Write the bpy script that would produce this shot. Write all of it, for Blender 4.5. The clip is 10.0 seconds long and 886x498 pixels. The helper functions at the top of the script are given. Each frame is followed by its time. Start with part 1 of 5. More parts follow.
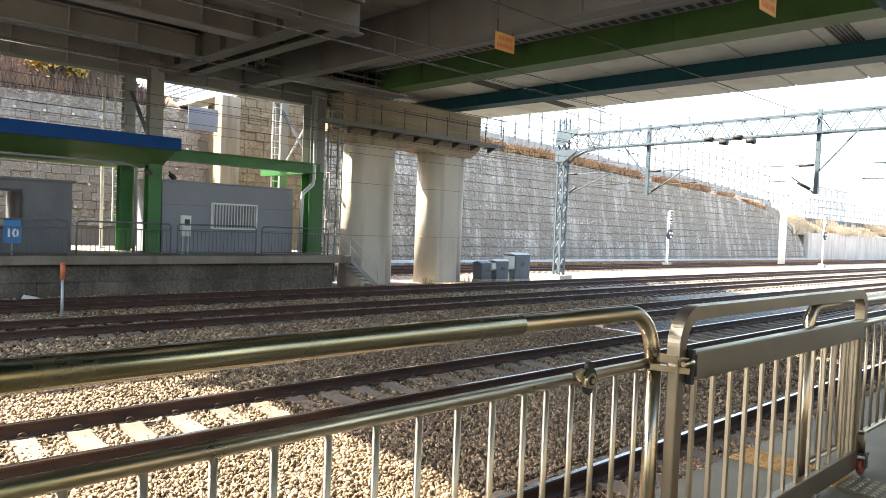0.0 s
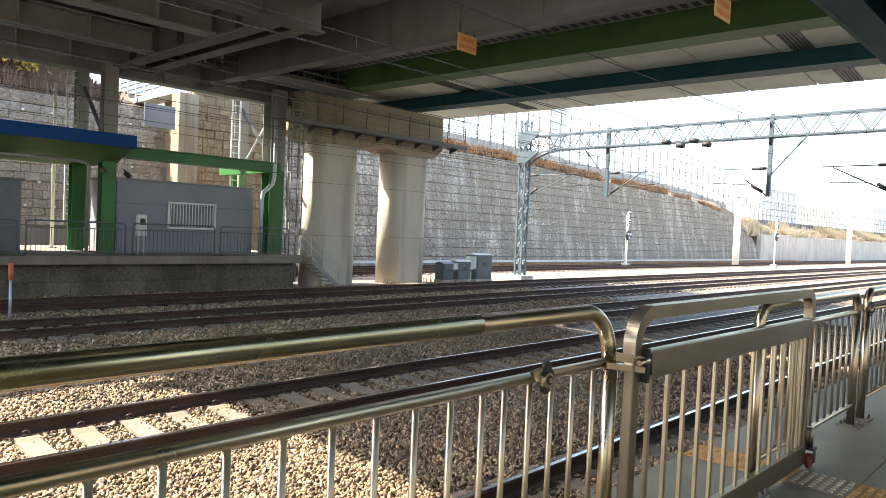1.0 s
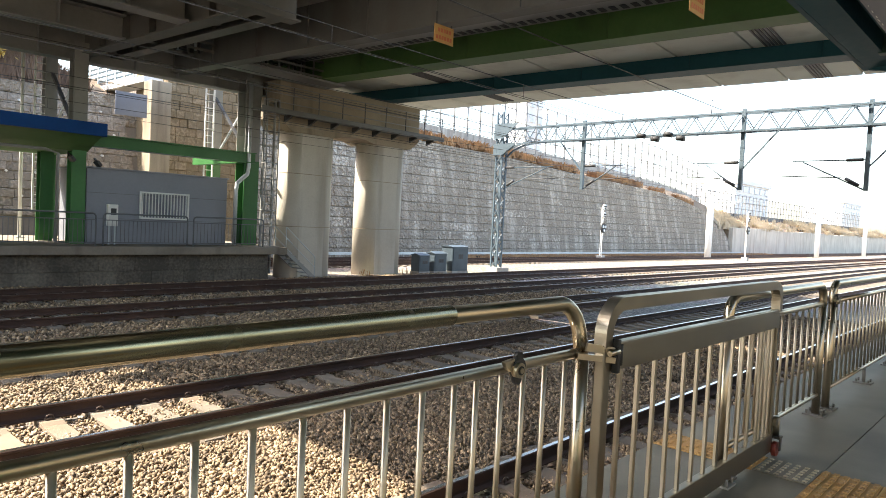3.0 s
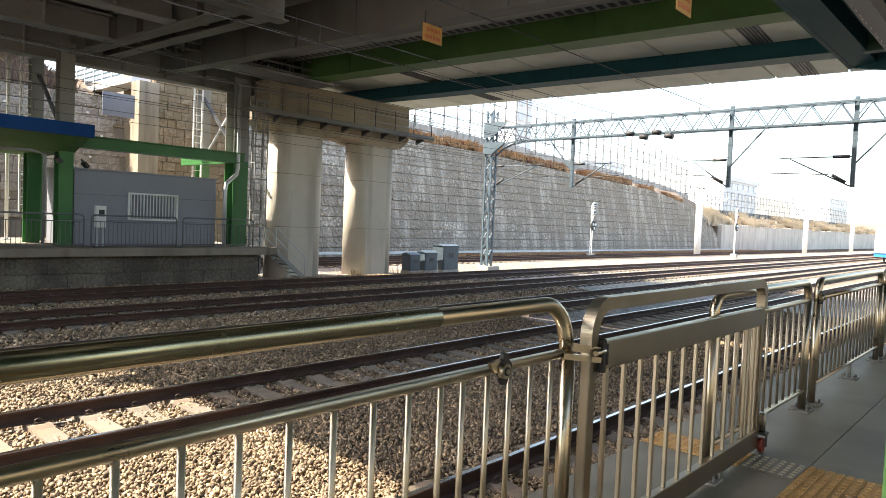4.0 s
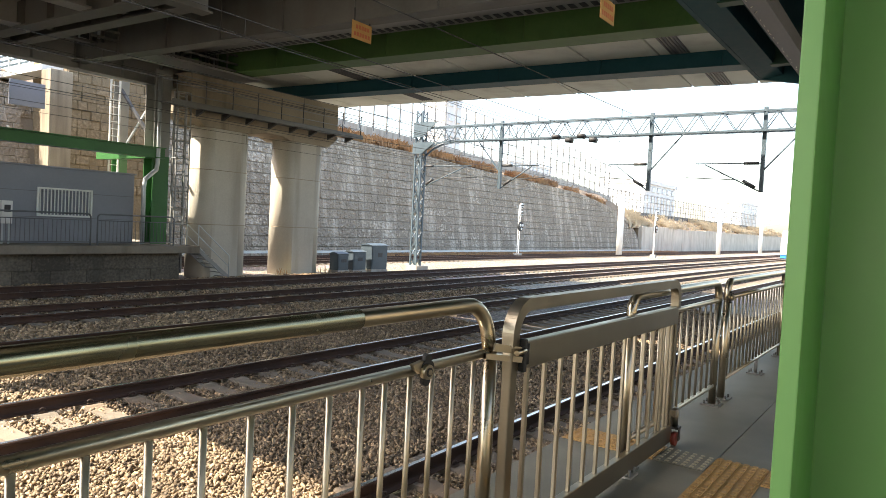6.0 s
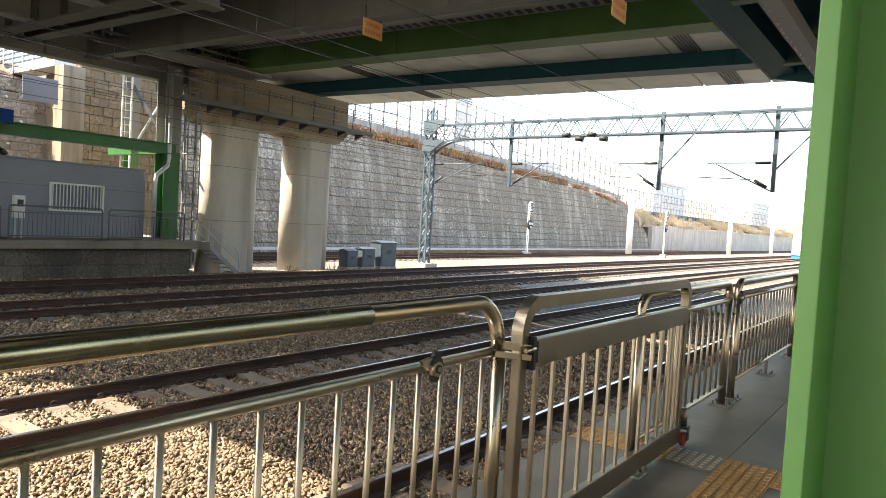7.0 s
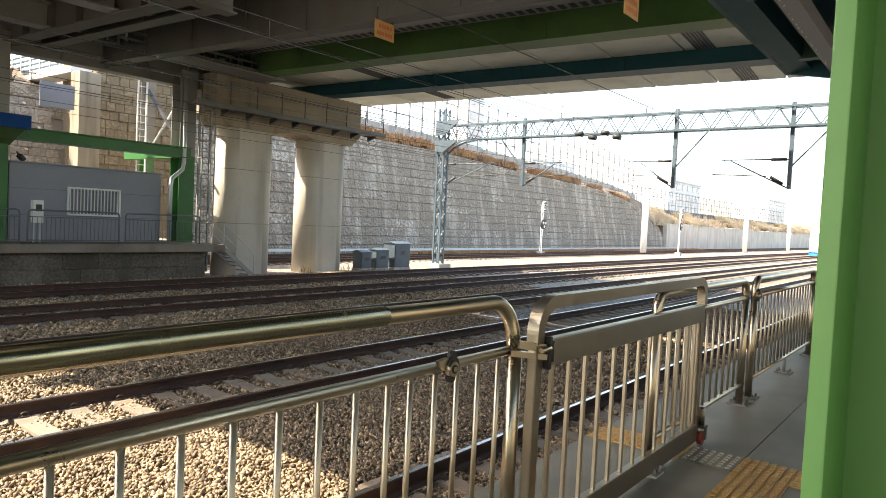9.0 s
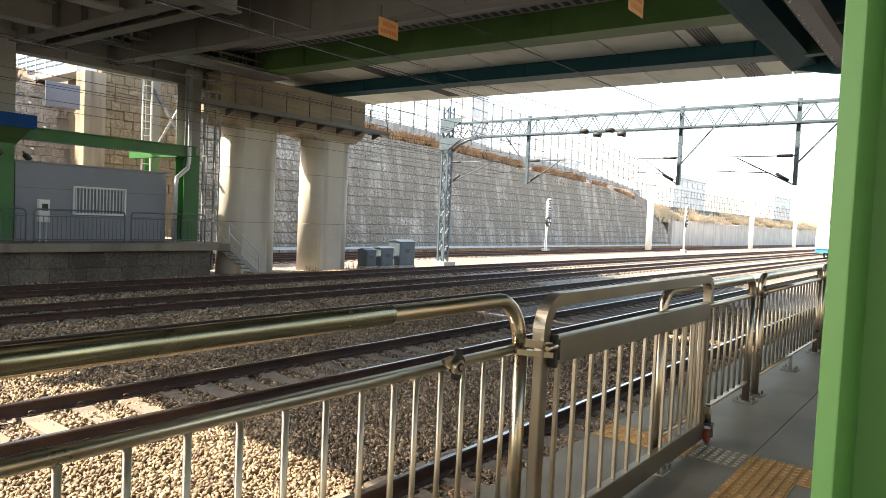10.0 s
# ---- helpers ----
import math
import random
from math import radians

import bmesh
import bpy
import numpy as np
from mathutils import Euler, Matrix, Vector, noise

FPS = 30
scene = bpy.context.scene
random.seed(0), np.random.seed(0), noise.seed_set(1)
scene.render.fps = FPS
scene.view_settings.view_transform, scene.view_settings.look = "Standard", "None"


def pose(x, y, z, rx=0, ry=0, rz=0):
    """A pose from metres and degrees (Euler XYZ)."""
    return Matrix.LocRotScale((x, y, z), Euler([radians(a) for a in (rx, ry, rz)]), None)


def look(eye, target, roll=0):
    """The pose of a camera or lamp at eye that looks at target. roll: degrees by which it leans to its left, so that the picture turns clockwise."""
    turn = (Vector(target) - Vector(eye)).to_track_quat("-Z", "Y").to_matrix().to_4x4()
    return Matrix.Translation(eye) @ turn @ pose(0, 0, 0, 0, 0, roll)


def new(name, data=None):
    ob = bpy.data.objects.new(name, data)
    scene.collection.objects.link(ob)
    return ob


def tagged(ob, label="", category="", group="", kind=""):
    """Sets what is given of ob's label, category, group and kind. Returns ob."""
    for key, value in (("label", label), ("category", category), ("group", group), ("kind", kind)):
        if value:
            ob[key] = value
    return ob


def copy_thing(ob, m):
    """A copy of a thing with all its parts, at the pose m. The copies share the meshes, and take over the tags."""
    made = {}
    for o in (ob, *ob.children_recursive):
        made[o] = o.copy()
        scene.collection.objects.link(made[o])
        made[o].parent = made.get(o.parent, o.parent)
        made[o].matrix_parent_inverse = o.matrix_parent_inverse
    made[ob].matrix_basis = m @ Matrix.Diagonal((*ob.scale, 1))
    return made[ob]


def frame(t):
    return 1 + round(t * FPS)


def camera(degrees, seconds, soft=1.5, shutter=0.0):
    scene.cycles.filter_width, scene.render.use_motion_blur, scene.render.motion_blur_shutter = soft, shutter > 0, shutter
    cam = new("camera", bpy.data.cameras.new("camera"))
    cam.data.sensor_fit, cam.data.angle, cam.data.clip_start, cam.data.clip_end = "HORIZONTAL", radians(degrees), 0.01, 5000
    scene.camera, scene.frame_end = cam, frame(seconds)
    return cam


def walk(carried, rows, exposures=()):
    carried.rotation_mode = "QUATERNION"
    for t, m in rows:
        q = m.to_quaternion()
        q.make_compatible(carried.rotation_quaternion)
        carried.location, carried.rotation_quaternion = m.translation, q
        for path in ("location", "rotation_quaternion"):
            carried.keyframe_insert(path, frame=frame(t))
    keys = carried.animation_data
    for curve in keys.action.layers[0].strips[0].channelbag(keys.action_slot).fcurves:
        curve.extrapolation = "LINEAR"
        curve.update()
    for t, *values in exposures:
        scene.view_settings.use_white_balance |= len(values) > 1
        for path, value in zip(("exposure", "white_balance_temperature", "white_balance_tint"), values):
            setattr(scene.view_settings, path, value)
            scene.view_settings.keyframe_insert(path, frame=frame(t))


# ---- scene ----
cam = camera(66.4, 10.0, soft=0.4)
PATH = [
    (0, look((-0.019, 0.031, 1.347), (1.328, 1.508, 1.281), 2.3)),
    (0.5, look((-0.022, 0.023, 1.348), (1.375, 1.453, 1.293), 2.6)),
    (1, look((-0.005, 0.028, 1.346), (1.422, 1.428, 1.286), 2.5)),
    (1.5, look((0.009, 0.026, 1.345), (1.465, 1.396, 1.287), 2.5)),
    (2, look((-0.009, 0.02, 1.345), (1.45, 1.387, 1.294), 2.9)),
    (2.5, look((-0.006, 0.023, 1.342), (1.448, 1.395, 1.282), 3.0)),
    (3, look((0.003, 0.019, 1.344), (1.478, 1.367, 1.263), 2.8)),
    (3.2, look((0.006, 0.015, 1.347), (1.509, 1.332, 1.26), 2.8)),
    (4.3, look((-0.002, -0.015, 1.363), (1.489, 1.315, 1.281), 2.3)),
    (4.5, look((-0.004, -0.022, 1.366), (1.509, 1.284, 1.288), 2.2)),
    (5, look((0.002, -0.023, 1.364), (1.586, 1.195, 1.278), 2.9)),
    (5.5, look((0.014, -0.021, 1.364), (1.641, 1.139, 1.291), 2.9)),
    (7, look((0.01, -0.018, 1.362), (1.618, 1.168, 1.279), 3.4)),
    (7.5, look((0.007, -0.013, 1.36), (1.611, 1.179, 1.275), 3.7)),
    (8, look((0.01, -0.01, 1.359), (1.595, 1.208, 1.288), 3.2)),
    (8.5, look((0.002, -0.018, 1.363), (1.589, 1.196, 1.294), 3.1)),
    (9, look((0.001, -0.019, 1.362), (1.585, 1.199, 1.278), 2.8)),
    (9.5, look((0.005, -0.016, 1.362), (1.587, 1.205, 1.281), 2.7)),
    (10, look((0.003, -0.014, 1.363), (1.579, 1.215, 1.272), 2.6)),
]
walk(cam, PATH, exposures=[(0.0, 2.8, 6950, 10), (1.0, 2.56, 6950, 10), (2.5, 2.44, 6950, 10), (5.0, 2.34, 7100, 10), (10.0, 2.42, 7350, 10)])

# ---- light ----
SUN_TO = Vector((-0.62, 0.6, 1.0)).normalized()
world = bpy.data.worlds.new("sky")
scene.world = world
world.use_nodes = True
wn = world.node_tree.nodes
sky = wn.new("ShaderNodeTexSky")
sky.sky_type = "NISHITA"
sky.sun_disc = False
sky.sun_elevation = math.asin(SUN_TO.z)
sky.sun_rotation = math.atan2(SUN_TO.x, SUN_TO.y)
sky.air_density, sky.dust_density, sky.ozone_density = 1.1, 2.5, 1.0
wn["Background"].inputs["Strength"].default_value = 0.15
world.node_tree.links.new(sky.outputs[0], wn["Background"].inputs["Color"])
sun = new("sun", bpy.data.lights.new("sun", "SUN"))
sun.data.energy, sun.data.angle, sun.data.color = 3.5, radians(0.6), (1.0, 0.94, 0.84)
sun.matrix_world = look((0, 0, 60), Vector((0, 0, 60)) - SUN_TO)


# ---- materials ----
def material(name, low, high, rough=0.6, metal=0.0, grain=30.0, patch=1.2, bump=0.15, spread=0.15, streak=0.0,
             stain=None, stain_amount=0.0, dist=0.01, fleck=0.45, spec=0.5):
    """A surface whose colour wanders between two tones at two scales, with fine relief, per-piece variation and optional runs of stain."""
    m = bpy.data.materials.new(name)
    m.use_nodes = True
    n, ln = m.node_tree.nodes, m.node_tree.links
    b = n["Principled BSDF"]
    tc = n.new("ShaderNodeNewGeometry")
    big = n.new("ShaderNodeTexNoise")
    big.inputs["Scale"].default_value, big.inputs["Detail"].default_value = patch, 6
    fine = n.new("ShaderNodeTexNoise")
    fine.inputs["Scale"].default_value, fine.inputs["Detail"].default_value = grain, 4
    ln.new(tc.outputs["Position"], big.inputs["Vector"])
    ln.new(tc.outputs["Position"], fine.inputs["Vector"])
    info = n.new("ShaderNodeObjectInfo")
    add = n.new("ShaderNodeMath")
    add.operation = "MULTIPLY_ADD"
    ln.new(fine.outputs["Fac"], add.inputs[0])
    add.inputs[1].default_value = fleck
    ln.new(big.outputs["Fac"], add.inputs[2])
    add2 = n.new("ShaderNodeMath")
    add2.operation = "MULTIPLY_ADD"
    ln.new(info.outputs["Random"], add2.inputs[0])
    add2.inputs[1].default_value = spread
    ln.new(add.outputs[0], add2.inputs[2])
    ramp = n.new("ShaderNodeMapRange")
    ramp.inputs["From Min"].default_value, ramp.inputs["From Max"].default_value = fleck, fleck + 0.55 + spread
    ln.new(add2.outputs[0], ramp.inputs["Value"])
    mix = n.new("ShaderNodeMix")
    mix.data_type = "RGBA"
    mix.inputs["A"].default_value, mix.inputs["B"].default_value = (*low, 1), (*high, 1)
    ln.new(ramp.outputs[0], mix.inputs["Factor"])
    out = mix.outputs["Result"]
    if stain:
        sc = n.new("ShaderNodeVectorMath")
        sc.operation = "MULTIPLY"
        sc.inputs[1].default_value = (streak or 1.0, streak or 1.0, 0.12 if streak else 1.0)
        ln.new(tc.outputs["Position"], sc.inputs[0])
        st = n.new("ShaderNodeTexNoise")
        st.inputs["Scale"].default_value, st.inputs["Detail"].default_value = 1.0, 5
        ln.new(sc.outputs[0], st.inputs["Vector"])
        r2 = n.new("ShaderNodeMapRange")
        r2.inputs["From Min"].default_value, r2.inputs["From Max"].default_value = 0.5, 0.68
        r2.inputs["To Max"].default_value = stain_amount
        ln.new(st.outputs["Fac"], r2.inputs["Value"])
        mx = n.new("ShaderNodeMix")
        mx.data_type = "RGBA"
        mx.inputs["B"].default_value = (*stain, 1)
        ln.new(out, mx.inputs["A"])
        ln.new(r2.outputs[0], mx.inputs["Factor"])
        out = mx.outputs["Result"]
    ln.new(out, b.inputs["Base Color"])
    rr = n.new("ShaderNodeMapRange")
    rr.inputs["To Min"].default_value, rr.inputs["To Max"].default_value = max(0.02, rough - 0.12), min(1.0, rough + 0.12)
    ln.new(fine.outputs["Fac"], rr.inputs["Value"])
    ln.new(rr.outputs[0], b.inputs["Roughness"])
    b.inputs["Metallic"].default_value = metal
    b.inputs["Specular IOR Level"].default_value = spec
    if bump:
        bp = n.new("ShaderNodeBump")
        bp.inputs["Strength"].default_value, bp.inputs["Distance"].default_value = bump, dist
        ln.new(fine.outputs["Fac"], bp.inputs["Height"])
        ln.new(bp.outputs[0], b.inputs["Normal"])
    return m


CONCRETE = material("weathered_concrete", (0.30, 0.28, 0.25), (0.48, 0.46, 0.41), 0.85, grain=25, patch=0.7, bump=0.3,
                    stain=(0.17, 0.15, 0.13), stain_amount=0.6, streak=1.6)
PIER = material("pier_concrete", (0.40, 0.365, 0.305), (0.60, 0.555, 0.475), 0.85, grain=20, patch=0.5, bump=0.2,
                stain=(0.26, 0.21, 0.16), stain_amount=0.5, streak=1.1)
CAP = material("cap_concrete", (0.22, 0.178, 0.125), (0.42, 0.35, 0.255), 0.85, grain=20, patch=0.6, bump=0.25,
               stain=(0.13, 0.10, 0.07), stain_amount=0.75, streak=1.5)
SOFFIT = material("soffit_plank", (0.62, 0.63, 0.55), (0.76, 0.77, 0.69), 0.8, grain=18, patch=0.4, bump=0.12,
                  stain=(0.42, 0.40, 0.34), stain_amount=0.4)
SLEEPER = material("sleeper_concrete", (0.125, 0.104, 0.08), (0.23, 0.195, 0.152), 0.9, grain=40, patch=2.5, bump=0.3,
                   stain=(0.24, 0.16, 0.10), stain_amount=0.5, spread=0.35)
WALLBLOCK = material("wall_block", (0.27, 0.23, 0.178), (0.90, 0.82, 0.69), 0.92, fleck=1.5, grain=4.5, patch=0.35, bump=1.0, dist=0.35,
                     stain=(0.84, 0.76, 0.64), stain_amount=0.3, streak=1.3, spread=0.2)
SANDSTONE = material("sand_stone", (0.22, 0.165, 0.10), (0.50, 0.39, 0.26), 0.92, fleck=1.2, grain=7, patch=0.6, bump=0.9, dist=0.06, spread=0.25)
PLATFORM = material("platform_floor", (0.105, 0.102, 0.081), (0.22, 0.214, 0.172), 0.58, grain=50, patch=1.4, bump=0.06,
                    stain=(0.075, 0.07, 0.06), stain_amount=0.6)
YELLOW = material("tactile_yellow", (0.30, 0.17, 0.055), (0.46, 0.28, 0.10), 0.7, grain=60, patch=4, bump=0.15, spread=0.25)
STUD = material("tactile_steel", (0.30, 0.265, 0.19), (0.44, 0.39, 0.29), 0.5, metal=0.2, grain=80)
STEEL = material("stainless_tube", (0.40, 0.35, 0.26), (0.56, 0.49, 0.375), 0.31, metal=1.0, grain=6, patch=2.0, bump=0.02)
BARSTEEL = material("stainless_bar", (0.40, 0.355, 0.275), (0.56, 0.50, 0.395), 0.42, metal=1.0, grain=9, patch=3.0, bump=0.02, spread=0.2)
SLEEVE = material("olive_sleeve", (0.27, 0.24, 0.145), (0.40, 0.355, 0.225), 0.24, metal=1.0, grain=9, patch=2.5, bump=0.02)
SATIN = material("stainless_flat", (0.25, 0.225, 0.18), (0.37, 0.335, 0.27), 0.34, metal=1.0, grain=8, patch=2.0, bump=0.02)
RUST = material("rail_rust", (0.024, 0.012, 0.008), (0.075, 0.036, 0.022), 0.8, grain=30, patch=1.5, bump=0.25)
RAILTOP = material("rail_running_top", (0.5, 0.49, 0.47), (0.62, 0.6, 0.58), 0.22, metal=1.0, grain=10, patch=1.0, bump=0.0)
DARKRAIL = material("rail_dull_top", (0.10, 0.07, 0.055), (0.2, 0.15, 0.12), 0.5, metal=0.6, grain=14, patch=1.0, bump=0.05)
CLIP = material("rail_clip", (0.05, 0.035, 0.028), (0.13, 0.09, 0.07), 0.6, metal=0.4)
GREEN = material("green_paint", (0.03, 0.125, 0.036), (0.052, 0.178, 0.052), 0.42, grain=12, patch=1.0, bump=0.03, spread=0.05)
LIMEGREEN = material("light_green_paint", (0.135, 0.33, 0.095), (0.18, 0.39, 0.12), 0.4, grain=14, patch=0.8, bump=0.04)
GIRDERGREEN = material("girder_green_paint", (0.072, 0.15, 0.048), (0.12, 0.22, 0.078), 0.5, grain=8, patch=0.5, bump=0.05,
                       stain=(0.06, 0.09, 0.04), stain_amount=0.5, spec=0.12)
GIRDERTEAL = material("girder_teal_paint", (0.012, 0.062, 0.08), (0.024, 0.092, 0.112), 0.5, grain=8, patch=0.5, bump=0.04, spec=0.12)
GIRDERGREY = material("girder_grey_paint", (0.088, 0.085, 0.077), (0.15, 0.145, 0.134), 0.55, grain=8, patch=0.6, bump=0.05,
                      stain=(0.10, 0.085, 0.07), stain_amount=0.5, streak=1.5)
STEELGREY = material("grey_steel_paint", (0.20, 0.20, 0.19), (0.29, 0.285, 0.27), 0.5, grain=8, patch=0.6, bump=0.04)
BLUE = material("blue_fascia_paint", (0.001, 0.034, 0.15), (0.003, 0.058, 0.22), 0.6, grain=10, patch=0.8, bump=0.03, spec=0.2)
CABIN = material("cabin_panel", (0.19, 0.20, 0.23), (0.25, 0.26, 0.295), 0.5, grain=12, patch=0.5, bump=0.03)
WHITE = material("white_paint", (0.66, 0.66, 0.63), (0.80, 0.80, 0.77), 0.45, grain=10, patch=1.0, bump=0.03)
GALV = material("galvanised_steel", (0.42, 0.46, 0.48), (0.58, 0.61, 0.62), 0.45, metal=0.5, grain=14, patch=1.0, bump=0.04)
BLUEGREY = material("blue_grey_mast_paint", (0.05, 0.078, 0.10), (0.09, 0.127, 0.155), 0.5, grain=14, patch=1.0, bump=0.04)
DARK = material("dark_iron", (0.03, 0.03, 0.032), (0.07, 0.068, 0.065), 0.55, grain=20, patch=2, bump=0.05)
BLACK = material("black_rubber", (0.012, 0.012, 0.013), (0.03, 0.03, 0.03), 0.6, grain=30)
CABINET = material("cabinet_paint", (0.042, 0.062, 0.08), (0.075, 0.10, 0.122), 0.45, grain=12, patch=2, bump=0.03)
REDRUBBER = material("red_caster", (0.10, 0.014, 0.008), (0.22, 0.03, 0.016), 0.5, grain=30)
SIGNYEL = material("sign_yellow", (0.46, 0.22, 0.06), (0.60, 0.32, 0.10), 0.6, grain=10, patch=2)
REDORANGE = material("faded_red_orange", (0.45, 0.10, 0.04), (0.6, 0.17, 0.07), 0.6, grain=20, patch=4)
REED = material("dry_reed", (0.16, 0.075, 0.035), (0.46, 0.28, 0.13), 0.9, grain=3, patch=0.7, bump=0)
SOIL = material("dry_soil", (0.14, 0.10, 0.068), (0.28, 0.215, 0.15), 0.95, grain=4, patch=0.4, bump=0.5, dist=0.05)
LEAF = material("autumn_leaf", (0.18, 0.10, 0.04), (0.50, 0.33, 0.05), 0.8, grain=3, patch=0.4, bump=0)
BARK = material("bark", (0.10, 0.075, 0.055), (0.2, 0.16, 0.12), 0.9, grain=15, patch=2)
FARPAINT = material("pale_facade", (0.62, 0.62, 0.62), (0.76, 0.75, 0.74), 0.8, grain=1, patch=0.1, bump=0)
FARGLASS = material("far_window", (0.48, 0.51, 0.54), (0.6, 0.63, 0.66), 0.3, grain=1, patch=0.1, bump=0)
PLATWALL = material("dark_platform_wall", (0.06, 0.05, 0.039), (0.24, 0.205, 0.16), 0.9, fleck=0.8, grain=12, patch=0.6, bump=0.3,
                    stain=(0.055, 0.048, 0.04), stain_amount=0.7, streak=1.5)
MASONRY = material("pale_masonry", (0.27, 0.235, 0.19), (0.60, 0.54, 0.455), 0.92, fleck=1.2, grain=7, patch=0.8, bump=1.0, dist=0.1, spread=0.25)
DARKGREEN = material("dark_green_paint", (0.014, 0.06, 0.04), (0.028, 0.10, 0.062), 0.45, grain=8, patch=0.8, bump=0.03)
MORTAR = material("dark_joint", (0.15, 0.13, 0.105), (0.26, 0.23, 0.19), 0.95, grain=10, patch=1)
FENCEGREY = material("fence_grey_paint", (0.09, 0.095, 0.10), (0.16, 0.165, 0.17), 0.6, grain=10, patch=1)
BRUSH = material("brown_brush", (0.10, 0.06, 0.045), (0.26, 0.17, 0.11), 0.95, grain=3, patch=0.5, bump=0)
BACKWALL = material("tan_render", (0.22, 0.19, 0.135), (0.30, 0.26, 0.195), 0.85, grain=20, patch=0.5, bump=0.1)
SLABEDGE = material("stained_slab", (0.15, 0.125, 0.097), (0.27, 0.23, 0.18), 0.85, grain=14, patch=0.7, bump=0.2, stain=(0.12, 0.09, 0.065), stain_amount=0.7, streak=1.5)
SIGNBLUE = material("sign_blue", (0.02, 0.16, 0.42), (0.03, 0.22, 0.5), 0.4, grain=10, patch=2)


def ground_material():
    """Ballast seen from farther off: a mosaic of small stones in several tones."""
    m = bpy.data.materials.new("ballast_bed")
    m.use_nodes = True
    n, ln = m.node_tree.nodes, m.node_tree.links
    b = n["Principled BSDF"]
    g = n.new("ShaderNodeNewGeometry")
    v = n.new("ShaderNodeTexVoronoi")
    v.inputs["Scale"].default_value = 16
    ln.new(g.outputs["Position"], v.inputs["Vector"])
    big = n.new("ShaderNodeTexNoise")
    big.inputs["Scale"].default_value, big.inputs["Detail"].default_value = 0.5, 5
    ln.new(g.outputs["Position"], big.inputs["Vector"])
    sep = n.new("ShaderNodeSeparateColor")
    ln.new(v.outputs["Color"], sep.inputs[0])
    ramp = n.new("ShaderNodeValToRGB")
    e = ramp.color_ramp.elements
    e[0].color, e[1].color = (0.07, 0.06, 0.048, 1), (0.50, 0.435, 0.35, 1)
    mid = e.new(0.55)
    mid.color = (0.25, 0.212, 0.168, 1)
    ln.new(sep.outputs[0], ramp.inputs[0])
    mix = n.new("ShaderNodeMix")
    mix.data_type, mix.blend_type = "RGBA", "MULTIPLY"
    mix.inputs["Factor"].default_value = 0.5
    ln.new(ramp.outputs[0], mix.inputs["A"])
    ln.new(big.outputs["Color"], mix.inputs["B"])
    ln.new(mix.outputs["Result"], b.inputs["Base Color"])
    b.inputs["Roughness"].default_value = 0.8
    bp = n.new("ShaderNodeBump")
    bp.inputs["Strength"].default_value, bp.inputs["Distance"].default_value = 0.9, 0.03
    bp.invert = True
    ln.new(v.outputs["Distance"], bp.inputs["Height"])
    ln.new(bp.outputs[0], b.inputs["Normal"])
    return m


BALLAST = ground_material()


# ---- builders ----
def box(bm, x0, x1, y0, y1, z0, z1, bevel=0.0):
    made = bmesh.ops.create_cube(bm, size=1.0)["verts"]
    for v in made:
        v.co = Vector((x0 + (v.co.x + 0.5) * (x1 - x0), y0 + (v.co.y + 0.5) * (y1 - y0), z0 + (v.co.z + 0.5) * (z1 - z0)))
    if bevel:
        edges = list({e for v in made for e in v.link_edges})
        bmesh.ops.bevel(bm, geom=edges, offset=bevel, segments=2, affect="EDGES", profile=0.5)
    return bm


def bar(bm, p, q, w, h=None, up=(0, 0, 1)):
    """A rectangular bar from p to q, w wide and h deep."""
    h = h or w
    p, q = Vector(p), Vector(q)
    d = (q - p).normalized()
    u = Vector(up)
    if abs(d.dot(u)) > 0.98:
        u = Vector((1, 0, 0))
    s = d.cross(u).normalized()
    u = s.cross(d)
    vs = [bm.verts.new(o + s * a * w / 2 + u * c * h / 2) for o in (p, q) for a, c in ((-1, -1), (1, -1), (1, 1), (-1, 1))]
    for f in ((3, 2, 1, 0), (4, 5, 6, 7), (0, 1, 5, 4), (1, 2, 6, 5), (2, 3, 7, 6), (3, 0, 4, 7)):
        bm.faces.new([vs[i] for i in f])
    return bm


def tube(bm, pts, r, n=10, closed=True, flat=1.0, turn=0.0, smooth=True):
    """A round tube through the points; flat squeezes it in height. n=4 with an eighth of a turn makes it square."""
    pts = [Vector(p) for p in pts]
    rings = []
    side = None
    for i, p in enumerate(pts):
        d = (pts[min(i + 1, len(pts) - 1)] - pts[max(i - 1, 0)]).normalized()
        if side is None:
            ref = Vector((0, 0, 1)) if abs(d.z) < 0.9 else Vector((0, 1, 0))
            side = d.cross(ref).normalized()
        side = (side - d * side.dot(d)).normalized()
        up = side.cross(d)
        rings.append([bm.verts.new(p + (side * math.cos(a) + up * math.sin(a) * flat) * r) for a in
                      (turn + 2 * math.pi * k / n for k in range(n))])
    for a, b in zip(rings, rings[1:]):
        for k in range(n):
            f = bm.faces.new((a[k], a[(k + 1) % n], b[(k + 1) % n], b[k]))
            f.smooth = smooth
    if closed:
        bm.faces.new(rings[0][::-1])
        bm.faces.new(rings[-1])
    return bm


def arc(c, r, a0, a1, n, u, v):
    c, u, v = Vector(c), Vector(u), Vector(v)
    return [c + u * r * math.cos(a0 + (a1 - a0) * i / n) + v * r * math.sin(a0 + (a1 - a0) * i / n) for i in range(n + 1)]


